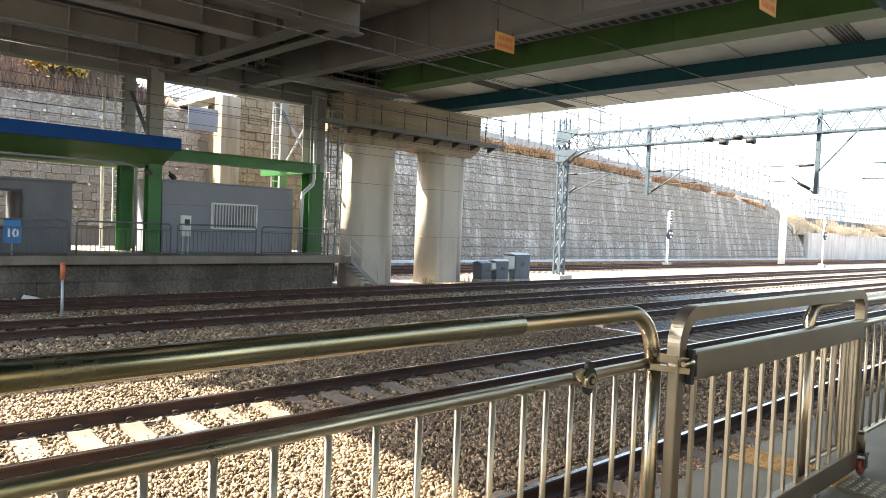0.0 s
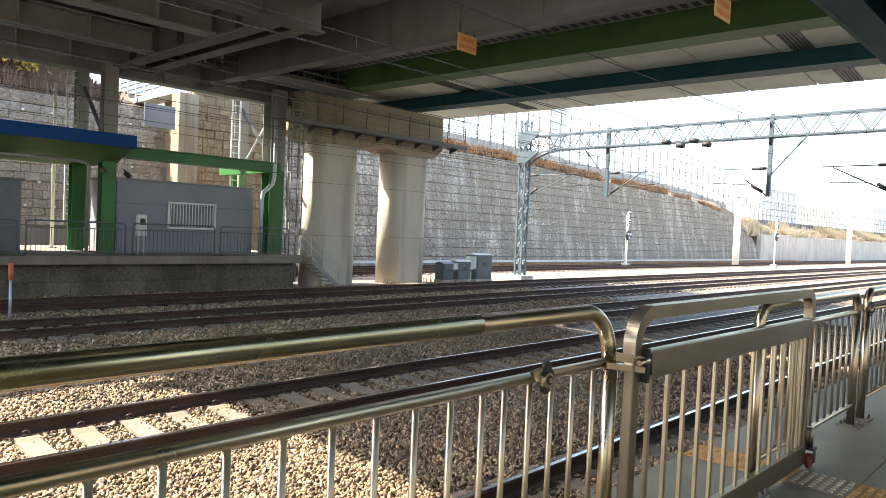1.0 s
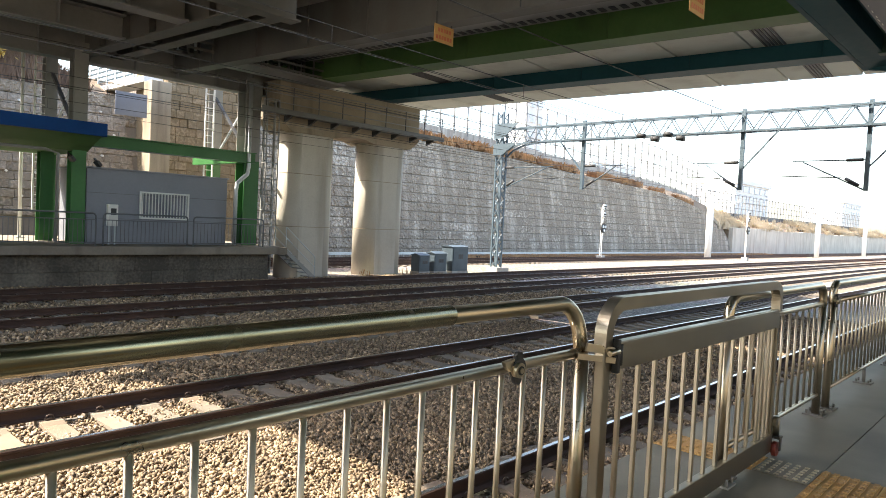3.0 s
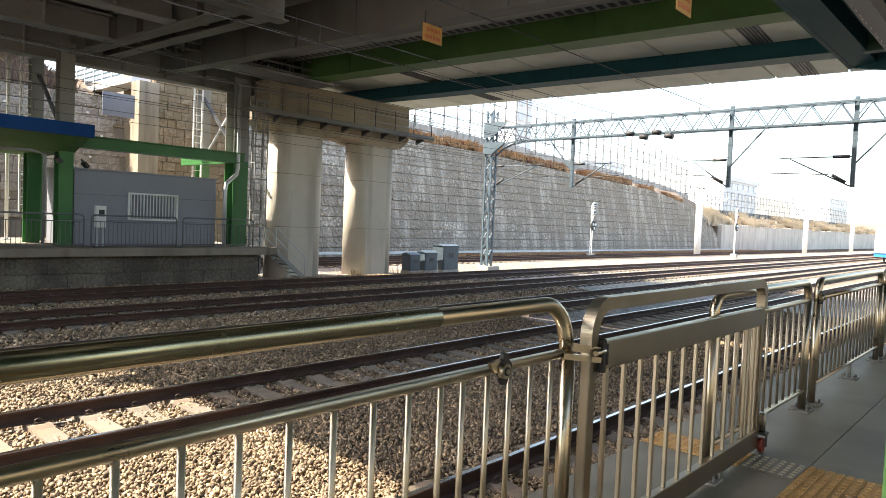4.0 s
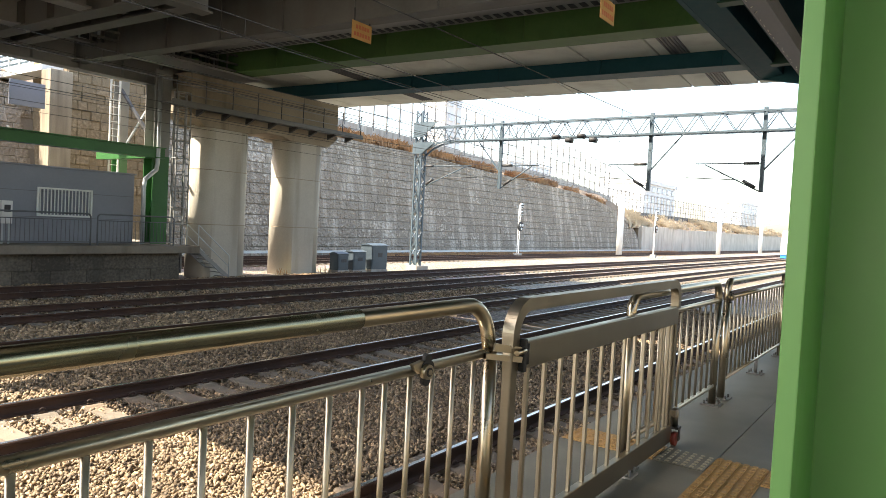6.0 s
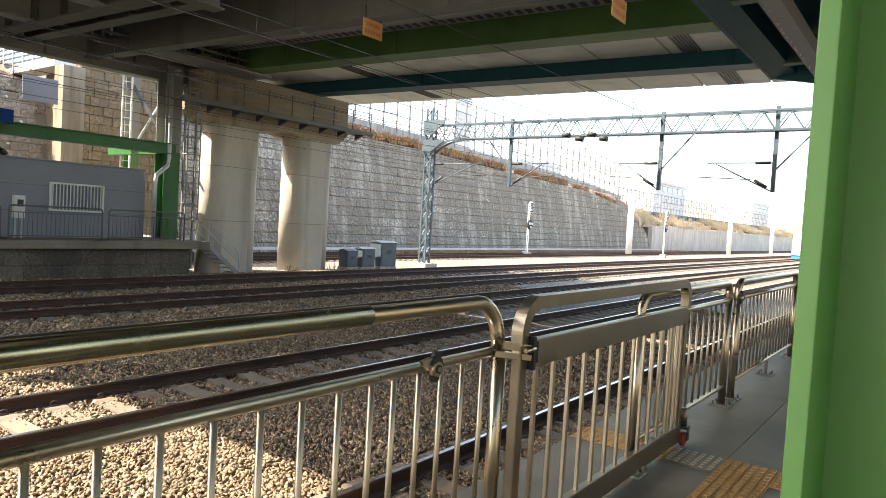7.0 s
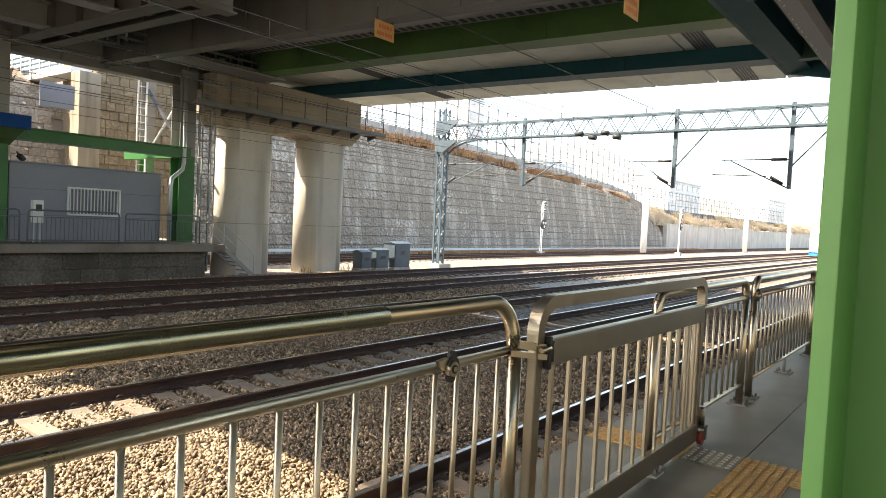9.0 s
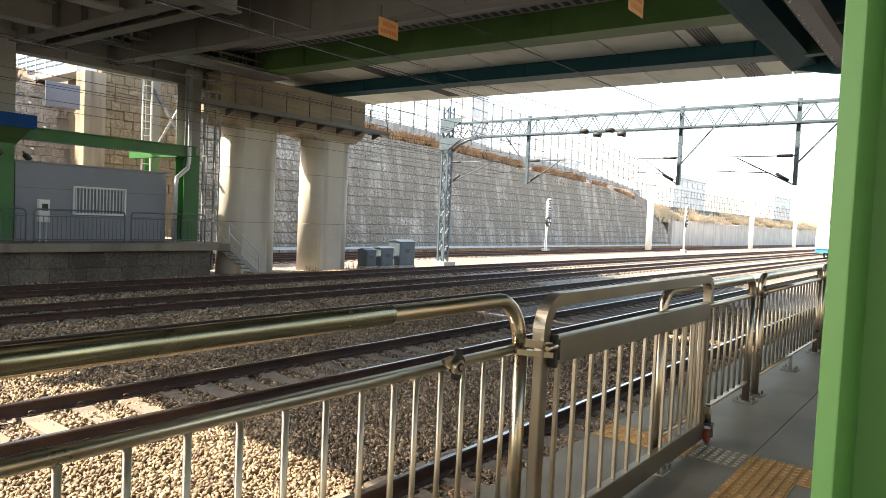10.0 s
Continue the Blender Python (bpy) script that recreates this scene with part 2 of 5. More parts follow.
def prism(bm, pts, a, b, axis="x"):
    """An outline swept from a to b along an axis; the outline lies in the other two."""
    def co(p, s):
        return {"x": (s, p[0], p[1]), "y": (p[0], s, p[1]), "z": (p[0], p[1], s)}[axis]
    lo = [bm.verts.new(co(p, a)) for p in pts]
    hi = [bm.verts.new(co(p, b)) for p in pts]
    bm.faces.new(lo)
    bm.faces.new(hi[::-1])
    for i in range(len(pts)):
        j = (i + 1) % len(pts)
        bm.faces.new((lo[i], hi[i], hi[j], lo[j]))
    bmesh.ops.recalc_face_normals(bm, faces=bm.faces)
    return bm


def mesh_of(bm, name, *mats):
    me = bpy.data.meshes.new(name)
    bmesh.ops.recalc_face_normals(bm, faces=bm.faces)
    bm.to_mesh(me)
    bm.free()
    for m in mats:
        me.materials.append(m)
    return me


def part(name, bm, mat, parent, label=""):
    mats = mat if isinstance(mat, tuple) else (mat,)
    ob = new(name, mesh_of(bm, name, *mats))
    ob.parent = parent
    if label:
        tagged(ob, label)
    return ob


def share(name, me, parent, m):
    ob = new(name, me)
    ob.parent = parent
    ob.matrix_basis = m
    return ob


def thing(name, label, category, at=(0, 0, 0), group="", kind="", turn=0.0):
    ob = new(name)
    ob.matrix_basis = pose(*at, 0, 0, turn)
    return tagged(ob, label, category, group, kind)


def solo(name, bm, mat, label, category, group="", kind=""):
    mats = mat if isinstance(mat, tuple) else (mat,)
    return tagged(new(name, mesh_of(bm, name, *mats)), label, category, group, kind)


B = bmesh.new
RAIL_Z = -1.17
BED = -1.385

# ---- ground ----
bm = B()
xs = [-400, -40, -6, 16, 60, 200, 2500]
ys = [-60, 1.9, 12, 26, 35, 60, 2500]
grid = [[bm.verts.new((x, y, BED - (0.04 if y < 27 else 0.0))) for y in ys] for x in xs]
for i in range(len(xs) - 1):
    for j in range(len(ys) - 1):
        bm.faces.new((grid[i][j], grid[i + 1][j], grid[i + 1][j + 1], grid[i][j + 1]))
solo("ground", bm, BALLAST, "grey-brown railway ballast bed under the tracks", "ground", kind="structure")

# ---- tracks ----
TRACKS = {"bright": 3.49, "second": 8.48, "third": 12.62, "fourth": 17.03, "fifth": 21.23, "sixth": 29.6, "seventh": 32.2}


def rail_mesh(top):
    h = 0.172
    prof = [(-0.075, 0), (0.075, 0), (0.075, 0.012), (0.02, 0.03), (0.009, 0.05), (0.009, 0.122), (0.034, 0.136), (0.036, 0.162),
            (0.026, h), (-0.026, h), (-0.036, 0.162), (-0.034, 0.136), (-0.009, 0.122), (-0.009, 0.05), (-0.02, 0.03), (-0.075, 0.012)]
    b = B()
    prism(b, prof, -60, 420, "x")
    for f in b.faces:
        f.normal_update()
        if f.normal.z > 0.9 and f.calc_center_median().z > h - 0.01:
            f.material_index = 1
    return mesh_of(b, "rail", RUST, top)


def sleeper_mesh():
    b = B()
    prof = [(-1.2, -0.2), (1.2, -0.2), (1.2, -0.02), (1.15, 0.0), (0.55, 0.0), (0.45, -0.025), (-0.45, -0.025), (-0.55, 0.0),
            (-1.15, 0.0), (-1.2, -0.02)]
    lo = [b.verts.new((-0.13, y, z)) for y, z in prof]
    hi = [b.verts.new((0.13, y, z)) for y, z in prof]
    b.faces.new(lo)
    b.faces.new(hi[::-1])
    for i in range(len(prof)):
        j = (i + 1) % len(prof)
        b.faces.new((lo[i], hi[i], hi[j], lo[j]))
    for s in (-1, 1):
        for d in (-0.1, 0.1):
            k0 = len(b.faces)
            y = s * 0.75 + d
            box(b, -0.05, 0.05, y - 0.035, y + 0.035, 0.0, 0.022)
            tube(b, [(-0.04, y, 0.02), (-0.035, y, 0.05), (0.0, y, 0.062), (0.035, y, 0.05), (0.04, y, 0.02)], 0.011, 6)
            b.faces.ensure_lookup_table()
            for f in b.faces[k0:]:
                f.material_index = 1
    return mesh_of(b, "sleeper", SLEEPER, CLIP)


SLEEPER_MESH = sleeper_mesh()
SHINY, DULL = rail_mesh(RAILTOP), rail_mesh(DARKRAIL)
rng = random.Random(5)
for k, (nick, y) in enumerate(TRACKS.items()):
    tr = thing("railway_track", "rusty steel rails on concrete sleepers in ballast" if k else
               "railway track with a bright polished rail beside the platform", "track", (0, y, RAIL_Z), "parallel railway tracks", "structure")
    for s in (-1, 1):
        share("rail", SHINY if k in (0, 1, 2, 3) else DULL, tr, pose(0, s * 0.7525, -0.172))
    end = 60 if k < 3 else 40
    x = -3.95 + 0.25 * k
    while x < end:
        share("sleeper", SLEEPER_MESH, tr, pose(x, rng.uniform(-0.01, 0.01), -0.174, 0, 0, rng.uniform(-0.6, 0.6)))
        x += 0.6
    b = B()
    while x < 150:
        box(b, x - 0.13, x + 0.13, -1.2, 1.2, -0.3, -0.174)
        x += 0.6
    tagged(part("far_sleepers", b, SLEEPER, tr), kind="stuff")


# ---- loose ballast stones ----
def stones(name, x0, x1, y0, y1, per_m2, size, seed, mat=None):
    r = np.random.RandomState(seed)
    count = int((x1 - x0) * (y1 - y0) * per_m2)
    c = np.stack([r.uniform(x0, x1, count), r.uniform(y0, y1, count), np.zeros(count)], 1)
    # stones lie below the tops of the sleepers, and keep off the rails
    heap = 0.014 * np.sin(c[:, 0] * 1.7) * np.sin(c[:, 1] * 2.3) + 0.012 * np.sin(c[:, 0] * 5.1 + c[:, 1] * 3.7)
    c[:, 2] = BED + 0.006 + heap + r.uniform(-0.02, 0.026, count)
    keep = np.ones(count, bool)
    for y in TRACKS.values():
        for s in (-1, 1):
            keep &= np.abs(c[:, 1] - y - s * 0.7525) > 0.09
        inside = np.abs(c[:, 1] - y) < 1.25
        c[inside, 2] -= 0.028
    c = c[keep]
    count = len(c)
    base = np.array([[-1, -1, -1], [1, -1, -1], [1, 1, -1], [-1, 1, -1], [-1, -1, 1], [1, -1, 1], [1, 1, 1], [-1, 1, 1]], float)
    base[4:, 0] *= 0.95
    base[4:, 1] *= 0.5
    scale = r.uniform(0.45, 1.35, (count, 1, 3)) * np.array([1.05, 0.8, 0.55]) * size
    v = base[None] * scale * r.uniform(0.3, 1.25, (count, 8, 3))
    q = r.normal(size=(count, 4))
    q[:, 1:3] *= 0.5
    q /= np.linalg.norm(q, axis=1)[:, None]
    w, x, y, z = q.T
    m = np.stack([np.stack([1 - 2 * (y * y + z * z), 2 * (x * y - z * w), 2 * (x * z + y * w)], 1),
                  np.stack([2 * (x * y + z * w), 1 - 2 * (x * x + z * z), 2 * (y * z - x * w)], 1),
                  np.stack([2 * (x * z - y * w), 2 * (y * z + x * w), 1 - 2 * (x * x + y * y)], 1)], 1)
    v = np.einsum("nij,nkj->nki", m, v) + c[:, None]
    faces = np.array([[3, 2, 1, 0], [4, 5, 6, 7], [0, 1, 5, 4], [1, 2, 6, 5], [2, 3, 7, 6], [3, 0, 4, 7]])
    f = (faces[None] + 8 * np.arange(count)[:, None, None]).reshape(-1)
    me = bpy.data.meshes.new(name)
    me.vertices.add(count * 8)
    me.vertices.foreach_set("co", v.reshape(-1).astype(np.float32))
    me.loops.add(len(f))
    me.loops.foreach_set("vertex_index", f.astype(np.int32))
    me.polygons.add(count * 6)
    me.polygons.foreach_set("loop_start", np.arange(0, len(f), 4, dtype=np.int32))
    me.update(calc_edges=True)
    me.materials.append(mat or STONE_ISLAND)
    return tagged(new(name, me), "loose crushed grey and brown ballast stones", "ballast", kind="stuff")


def island_stone(name, gain):
    m = bpy.data.materials.new(name)
    m.use_nodes = True
    n, ln = m.node_tree.nodes, m.node_tree.links
    b = n["Principled BSDF"]
    g = n.new("ShaderNodeNewGeometry")
    ramp = n.new("ShaderNodeValToRGB")
    e = ramp.color_ramp.elements
    e[0].color, e[1].color = (0.075, 0.054, 0.034, 1), (0.40, 0.29, 0.175, 1)
    for p, c in ((0.3, (0.13, 0.091, 0.054, 1)), (0.6, (0.20, 0.142, 0.085, 1)), (0.85, (0.275, 0.196, 0.117, 1))):
        e.new(p).color = c
    ln.new(g.outputs["Random Per Island"], ramp.inputs[0])
    fine = n.new("ShaderNodeTexNoise")
    fine.inputs["Scale"].default_value, fine.inputs["Detail"].default_value = 70, 3
    ln.new(g.outputs["Position"], fine.inputs["Vector"])
    big = n.new("ShaderNodeTexNoise")
    big.inputs["Scale"].default_value, big.inputs["Detail"].default_value = 0.7, 3
    ln.new(g.outputs["Position"], big.inputs["Vector"])
    mul = n.new("ShaderNodeMath")
    mul.operation = "MULTIPLY_ADD"
    ln.new(fine.outputs["Fac"], mul.inputs[0])
    mul.inputs[1].default_value = 0.7
    lift = n.new("ShaderNodeMath")
    lift.operation = "MULTIPLY"
    lift.inputs[1].default_value = gain
    ln.new(big.outputs["Fac"], mul.inputs[2])
    hsv = n.new("ShaderNodeHueSaturation")
    ln.new(ramp.outputs[0], hsv.inputs["Color"])
    ln.new(mul.outputs[0], lift.inputs[0])
    ln.new(lift.outputs[0], hsv.inputs["Value"])
    ln.new(hsv.outputs[0], b.inputs["Base Color"])
    b.inputs["Roughness"].default_value = 0.66
    bp = n.new("ShaderNodeBump")
    bp.inputs["Strength"].default_value, bp.inputs["Distance"].default_value = 0.3, 0.01
    ln.new(fine.outputs["Fac"], bp.inputs["Height"])
    ln.new(bp.outputs[0], b.inputs["Normal"])
    return m


STONE_ISLAND = island_stone("ballast_stones", 1.45)
# same stone colours with a higher brightness factor, for the farther bed
PALER_STONE = island_stone("paler_ballast_stones", 1.9)
stones("ballast_stones", -0.5, 11, 2.2, 7.9, 1000, 0.030, 1)
stones("ballast_stones", -0.5, 16, 7.9, 14, 560, 0.033, 2)
stones("ballast_stones", 11, 26, 2.2, 8, 300, 0.038, 3)
stones("ballast_stones", 1, 26, 14, 24, 240, 0.045, 4, PALER_STONE)
stones("ballast_stones", -8, -0.5, 2.2, 14, 300, 0.04, 5)

# ---- near platform ----
plat = thing("platform", "grey concrete station platform with a joint along it", "platform", kind="structure")
for y0, y1 in ((-9.0, 0.957), (0.963, 1.86)):
    b = B()
    box(b, -30, 60, y0, y1, -0.16, 0.0)
    part("slab", b, PLATFORM, plat)
b = B()
box(b, -30, 60, -9, 1.7, -1.6, -0.16)
part("platform_wall", b, CONCRETE, plat)
# unseen wall, added to block low sky and tint the steel's reflections
wb = thing("wall_south", "plain tan wall added unseen behind the platform for the steel to reflect", "wall", kind="structure")
b = B()
box(b, -30, 60, -9.3, -9.0, -1.6, 5.5)
part("wall_face", b, BACKWALL, wb)
tact = thing("tactile_strip", "worn yellow ribbed tactile paving along the platform", "paving", (0, 0, 0), kind="structure")


def rib_tile():
    b = B()
    box(b, -0.148, 0.148, -0.148, 0.148, 0.0, 0.008)
    for i in range(6):
        y = -0.122 + i * 0.049
        for j in range(5):
            x = -0.12 + j * 0.06
            box(b, x - 0.022, x + 0.022, y - 0.014, y + 0.014, 0.008, 0.016)
    return mesh_of(b, "paver", YELLOW)


def dot_tile(mat):
    b = B()
    box(b, -0.148, 0.148, -0.148, 0.148, 0.0, 0.008, 0.0)
    for i in range(6):
        for j in range(6):
            x, y = -0.122 + i * 0.049, -0.122 + j * 0.049
            lo = [b.verts.new((x + a * 0.013, y + c * 0.013, 0.008)) for a, c in ((-1, -1), (1, -1), (1, 1), (-1, 1))]
            hi = [b.verts.new((x + a * 0.008, y + c * 0.008, 0.013)) for a, c in ((-1, -1), (1, -1), (1, 1), (-1, 1))]
            for k in range(4):
                b.faces.new((lo[k], lo[(k + 1) % 4], hi[(k + 1) % 4], hi[k]))
            b.faces.new(hi)
    return mesh_of(b, "paver", mat)


RIB, DOT, STEELDOT = rib_tile(), dot_tile(YELLOW), dot_tile(STUD)
STEELDOT.materials[0] = PLATFORM
STEELDOT.materials.append(STUD)
for f in STEELDOT.polygons:
    f.material_index = 1 if f.center.z > 0.0085 else 0
for i in range(14):
    share("paver", RIB, tact, pose(4.235 - 0.3 * i, 0.81, 0.0005, 0, 0, 0))
share("paver", DOT, tact, pose(4.235, 0.51, 0.0005))
share("paver", STEELDOT, tact, pose(4.235, 1.11, 0.0005))
for y in (1.41, 1.71):
    share("paver", DOT, tact, pose(4.235, y, 0.0005))


# ---- fence ----
def foot(b, x, y):
    box(b, x - 0.075, x + 0.075, y - 0.075, y + 0.075, 0.0, 0.012)
    for sx in (-0.05, 0.05):
        for sy in (-0.05, 0.05):
            tube(b, [(x + sx, y + sy, 0.01), (x + sx, y + sy, 0.04)], 0.009, 6)


def fence_panel(x0, x1, y, first, step, left_bend=True, right_bend=True, mid_foot=None, top=1.0, upper=0.86, lower=0.138, out=0.0, last=None, more=()):
    f = thing("fence_panel", "brushed stainless tube fence panel with upright bars, bolted to the platform", "fence", (0, y, 0),
              "platform fence panels")
    r, bend = 0.029, 0.11
    pts = []
    if left_bend:
        pts += [(x0, 0, upper - 0.02)] + [tuple(p) for p in arc((x0 + bend, 0, top - bend), bend, math.pi, math.pi / 2, 6, (1, 0, 0), (0, 0, 1))]
    else:
        pts += [(x0, 0, top)]
    if right_bend:
        pts += [tuple(p) for p in arc((x1 - bend, 0, top - bend), bend, math.pi / 2, 0, 6, (1, 0, 0), (0, 0, 1))] + [(x1, 0, upper - 0.02)]
    else:
        pts += [(x1, 0, top)]
    b = B()
    tube(b, [(p[0], out * min(1.0, max(0.0, (p[2] - upper) / (top - upper))), p[2]) for p in pts], r, 16)
    part("handrail", b, STEEL, f)
    b = B()
    tube(b, [(x0, 0, upper), (x1, 0, upper)], 0.019, 12)
    part("upper_rail", b, STEEL, f)
    b = B()
    tube(b, [(x0, 0, lower), (x1, 0, lower)], 0.017, 12)
    part("lower_rail", b, STEEL, f)
    for x, on in ((x0, left_bend), (x1, right_bend)):
        if on:
            b = B()
            tube(b, [(x, 0, 0.0), (x, 0, upper - 0.015)], r, 14)
            post = part("post", b, STEEL, f)
            b = B()
            foot(b, x, 0)
            part("base_plate", b, GIRDERGREY, post)
    if mid_foot:
        b = B()
        tube(b, [(mid_foot, 0, 0.0), (mid_foot, 0, 0.14)], 0.016, 8)
        foot(b, mid_foot, 0)
        part("support_foot", b, GIRDERGREY, f)
    b = B()
    tube(b, [(0, 0, lower), (0, 0, upper - 0.01)], 0.0098, 8)
    me = mesh_of(b, "baluster", BARSTEEL)
    x = first
    while x < (last or x1 - 0.05):
        if x > x0 + 0.05:
            share("baluster", me, f, pose(x, 0, 0))
        x += step
    for x in more:
        share("baluster", me, f, pose(x, 0, 0))
    return f


left = fence_panel(-3.2, 2.275, 1.35, -2.892, 0.1385, left_bend=False, top=1.058, upper=0.872, out=0.04, last=1.6,
                   more=(1.645, 1.773, 1.896, 2.024, 2.158))
b = B()
tube(b, [(-3.2, 0.04, 1.058), (1.55, 0.04, 1.058)], 0.0315, 18)
part("handrail_sleeve", b, SLEEVE, left, "dull olive sleeve over the handrail")
second = fence_panel(3.8, 5.79, 1.345, 4.02, 0.155, lower=0.16)
third = fence_panel(6.08, 8.84, 1.345, 6.23, 0.155, mid_foot=7.5, lower=0.16)
for i in range(4):
    fence_panel(9.13 + 3.05 * i, 11.9 + 3.05 * i, 1.345, 9.28 + 3.05 * i, 0.155, mid_foot=10.5 + 3.05 * i)

# lock on the left panel's rail
lock = thing("gate_lock", "round steel lock disc on a bracket with a keyhole", "lock", (1.80, 1.325, 0.872))
b = B()
tube(b, [(0.012, 0.0, 0.004), (0.012, -0.02, 0.004)], 0.034, 20)
tube(b, [(0.016, 0.0, 0.04), (0.016, -0.018, 0.04)], 0.017, 12)
tube(b, [(0.012, 0.0, -0.034), (0.012, -0.018, -0.034)], 0.017, 12)
part("lock_plate", b, BLACK, lock)
b = B()
tube(b, [(0, -0.012, 0.0), (0, -0.034, 0.0)], 0.025, 20)
part("lock_ring", b, STEEL, lock, "bright turned ring")
b = B()
tube(b, [(0, -0.033, 0.0), (0, -0.037, 0.0)], 0.015, 16)
rim = part("cylinder_rim", b, BLACK, lock)
b = B()
tube(b, [(0, -0.036, 0.0), (0, -0.04, 0.0)], 0.009, 12)
part("keyhole", b, STEEL, rim)
b = B()
prism(b, [(-0.062, 0.03), (-0.01, 0.036), (0.0, 0.0), (-0.012, -0.012), (-0.05, 0.012)], -0.014, 0.002, "y")
box(b, 0.03, 0.05, -0.004, 0.012, -0.03, 0.035)
part("bracket", b, STEEL, lock)
copy_thing(lock, pose(6.04, 1.318, 0.87))

# ---- sliding gate ----
gate = thing("platform_gate", "closed brushed steel sliding gate with flat upright bars and a caster", "gate", (0, 1.28, 0))
GX0, GX1 = 2.31, 4.42
b = B()
box(b, GX0 - 0.027, GX0 + 0.027, -0.022, 0.022, 0.03, 0.9, 0.006)
part("stile", b, SATIN, gate)
b = B()
box(b, GX1 - 0.02, GX1 + 0.02, -0.018, 0.018, 0.03, 0.88, 0.005)
part("stile", b, SATIN, gate)
b = B()
r = 0.12
pts = [(GX0, 0, 0.9)] + [tuple(p) for p in arc((GX0 + r, 0, 1.06 - r), r, math.pi, math.pi / 2, 16, (1, 0, 0), (0, 0, 1))]
pts += [tuple(p) for p in arc((GX1 - 0.09, 0, 1.06 - 0.09), 0.09, math.pi / 2, 0, 6, (1, 0, 0), (0, 0, 1))] + [(GX1, 0, 0.9)]
tube(b, pts, 0.036, 4, turn=math.pi / 4, smooth=False)
part("handrail", b, SATIN, gate)
b = B()
box(b, GX0 + 0.028, GX1, -0.02, 0.02, 0.80, 0.912, 0.005)
part("top_bar", b, SATIN, gate)
b = B()
box(b, GX0 + 0.028, GX1 + 0.0, -0.02, 0.02, 0.03, 0.145, 0.005)
part("bottom_bar", b, SATIN, gate)
b = B()
box(b, -0.011, 0.011, -0.008, 0.008, 0.145, 0.80, 0.002)
BALUSTER = mesh_of(b, "baluster", BARSTEEL)
for i in range(12):
    share("baluster", BALUSTER, gate, pose(2.455 + 0.156 * i, 0, 0))
for x in (4.22, 4.31, 4.37):
    share("baluster", BALUSTER, gate, pose(x, 0, 0))
b = B()
box(b, GX0 + 0.03, GX0 + 0.05, -0.05, -0.02, 0.80, 0.93, 0.004)
tube(b, [(GX0 + 0.055, -0.035, 0.83), (GX0 + 0.055, -0.035, 0.91)], 0.018, 10)
part("hinge_block", b, BLACK, gate, "black plastic hinge block")
b = B()
bar(b, (2.22, 0.02, 0.905), (GX0 + 0.02, -0.035, 0.885), 0.012, 0.03)
bar(b, (2.2, 0.05, 0.87), (GX0 + 0.03, -0.03, 0.85), 0.03, 0.022)
tube(b, [(GX0 - 0.03, -0.045, 0.883), (GX0 + 0.03, -0.05, 0.887)], 0.011, 8)
part("latch", b, STEEL, gate, "steel latch arm")
b = B()
tube(b, [(GX1 + 0.045, -0.03, 0.13), (GX1 + 0.045, -0.03, 0.25)], 0.02, 10)
box(b, GX1 - 0.01, GX1 + 0.045, -0.045, -0.015, 0.2, 0.24)
part("caster_stem", b, SATIN, gate)
b = B()
box(b, GX1 + 0.02, GX1 + 0.085, -0.062, 0.002, 0.112, 0.128, 0.004)
box(b, GX1 + 0.035, GX1 + 0.065, -0.062, -0.054, 0.04, 0.114)
box(b, GX1 + 0.035, GX1 + 0.065, -0.006, 0.002, 0.04, 0.114)
cast = part("caster_fork", b, DARK, gate)
b = B()
tube(b, [(GX1 + 0.05, -0.043, 0.046), (GX1 + 0.05, -0.017, 0.046)], 0.045, 18)
part("caster_wheel", b, REDRUBBER, cast, "red rubber wheel")
b = B()
tube(b, [(3.72, 0.02, 0.0), (3.72, 0.02, 0.05)], 0.03, 12)
box(b, 3.66, 3.78, -0.04, 0.08, 0.0, 0.012)
for sx in (-0.04, 0.04):
    tube(b, [(3.72 + sx, -0.02, 0.01), (3.72 + sx, -0.02, 0.045)], 0.009, 6)
solo("floor_guide", b, STEELGREY, "small bolted steel floor guide under the gate", "guide").location = (0, 1.28, 0)

# ---- green column and canopy over the near platform ----
col = thing("canopy_column", "light green painted steel H column of the canopy", "column", (0.97, 0.0, 0), kind="structure")
for y0, y1 in ((0.1035, 0.128), (-0.144, -0.1195)):
    b = B()
    box(b, 0, 0.3, y0, y1, 0.025, 4.6, 0.002)
    part("flange", b, LIMEGREEN, col)
b = B()
box(b, 0.2, 0.22, -0.1195, 0.1035, 0.025, 4.6)
part("web", b, LIMEGREEN, col)
b = B()
box(b, -0.08, 0.38, -0.2, 0.2, 0.0, 0.025)
part("base_plate", b, GIRDERGREY, col)

CZ = 4.2
# the long western run is unseen, added to shade the column and fence
CX0, CX1 = -34.0, 13.1
can = thing("platform_canopy", "dark green and blue steel canopy edge with a grey gutter", "canopy", kind="structure")
b = B()
box(b, CX0, CX1, 2.59, 2.66, CZ, CZ + 0.3)
part("edge_fascia", b, GIRDERTEAL, can, "blue-green painted fascia")
b = B()
prism(b, [(-4.5, CZ - 0.12), (1.95, CZ - 0.12), (2.585, CZ), (2.585, CZ + 0.28), (-4.5, CZ + 0.28)], CX1 - 0.08, CX1, "x")
part("end_fascia", b, GIRDERTEAL, can)
b = B()
prism(b, [(2.24, CZ + 0.05), (2.585, CZ), (2.585, CZ + 0.04), (2.27, CZ + 0.09), (2.27, CZ + 0.34), (2.24, CZ + 0.34)], CX0, CX1 - 0.09, "x")
part("edge_beam", b, GIRDERTEAL, can)
b = B()
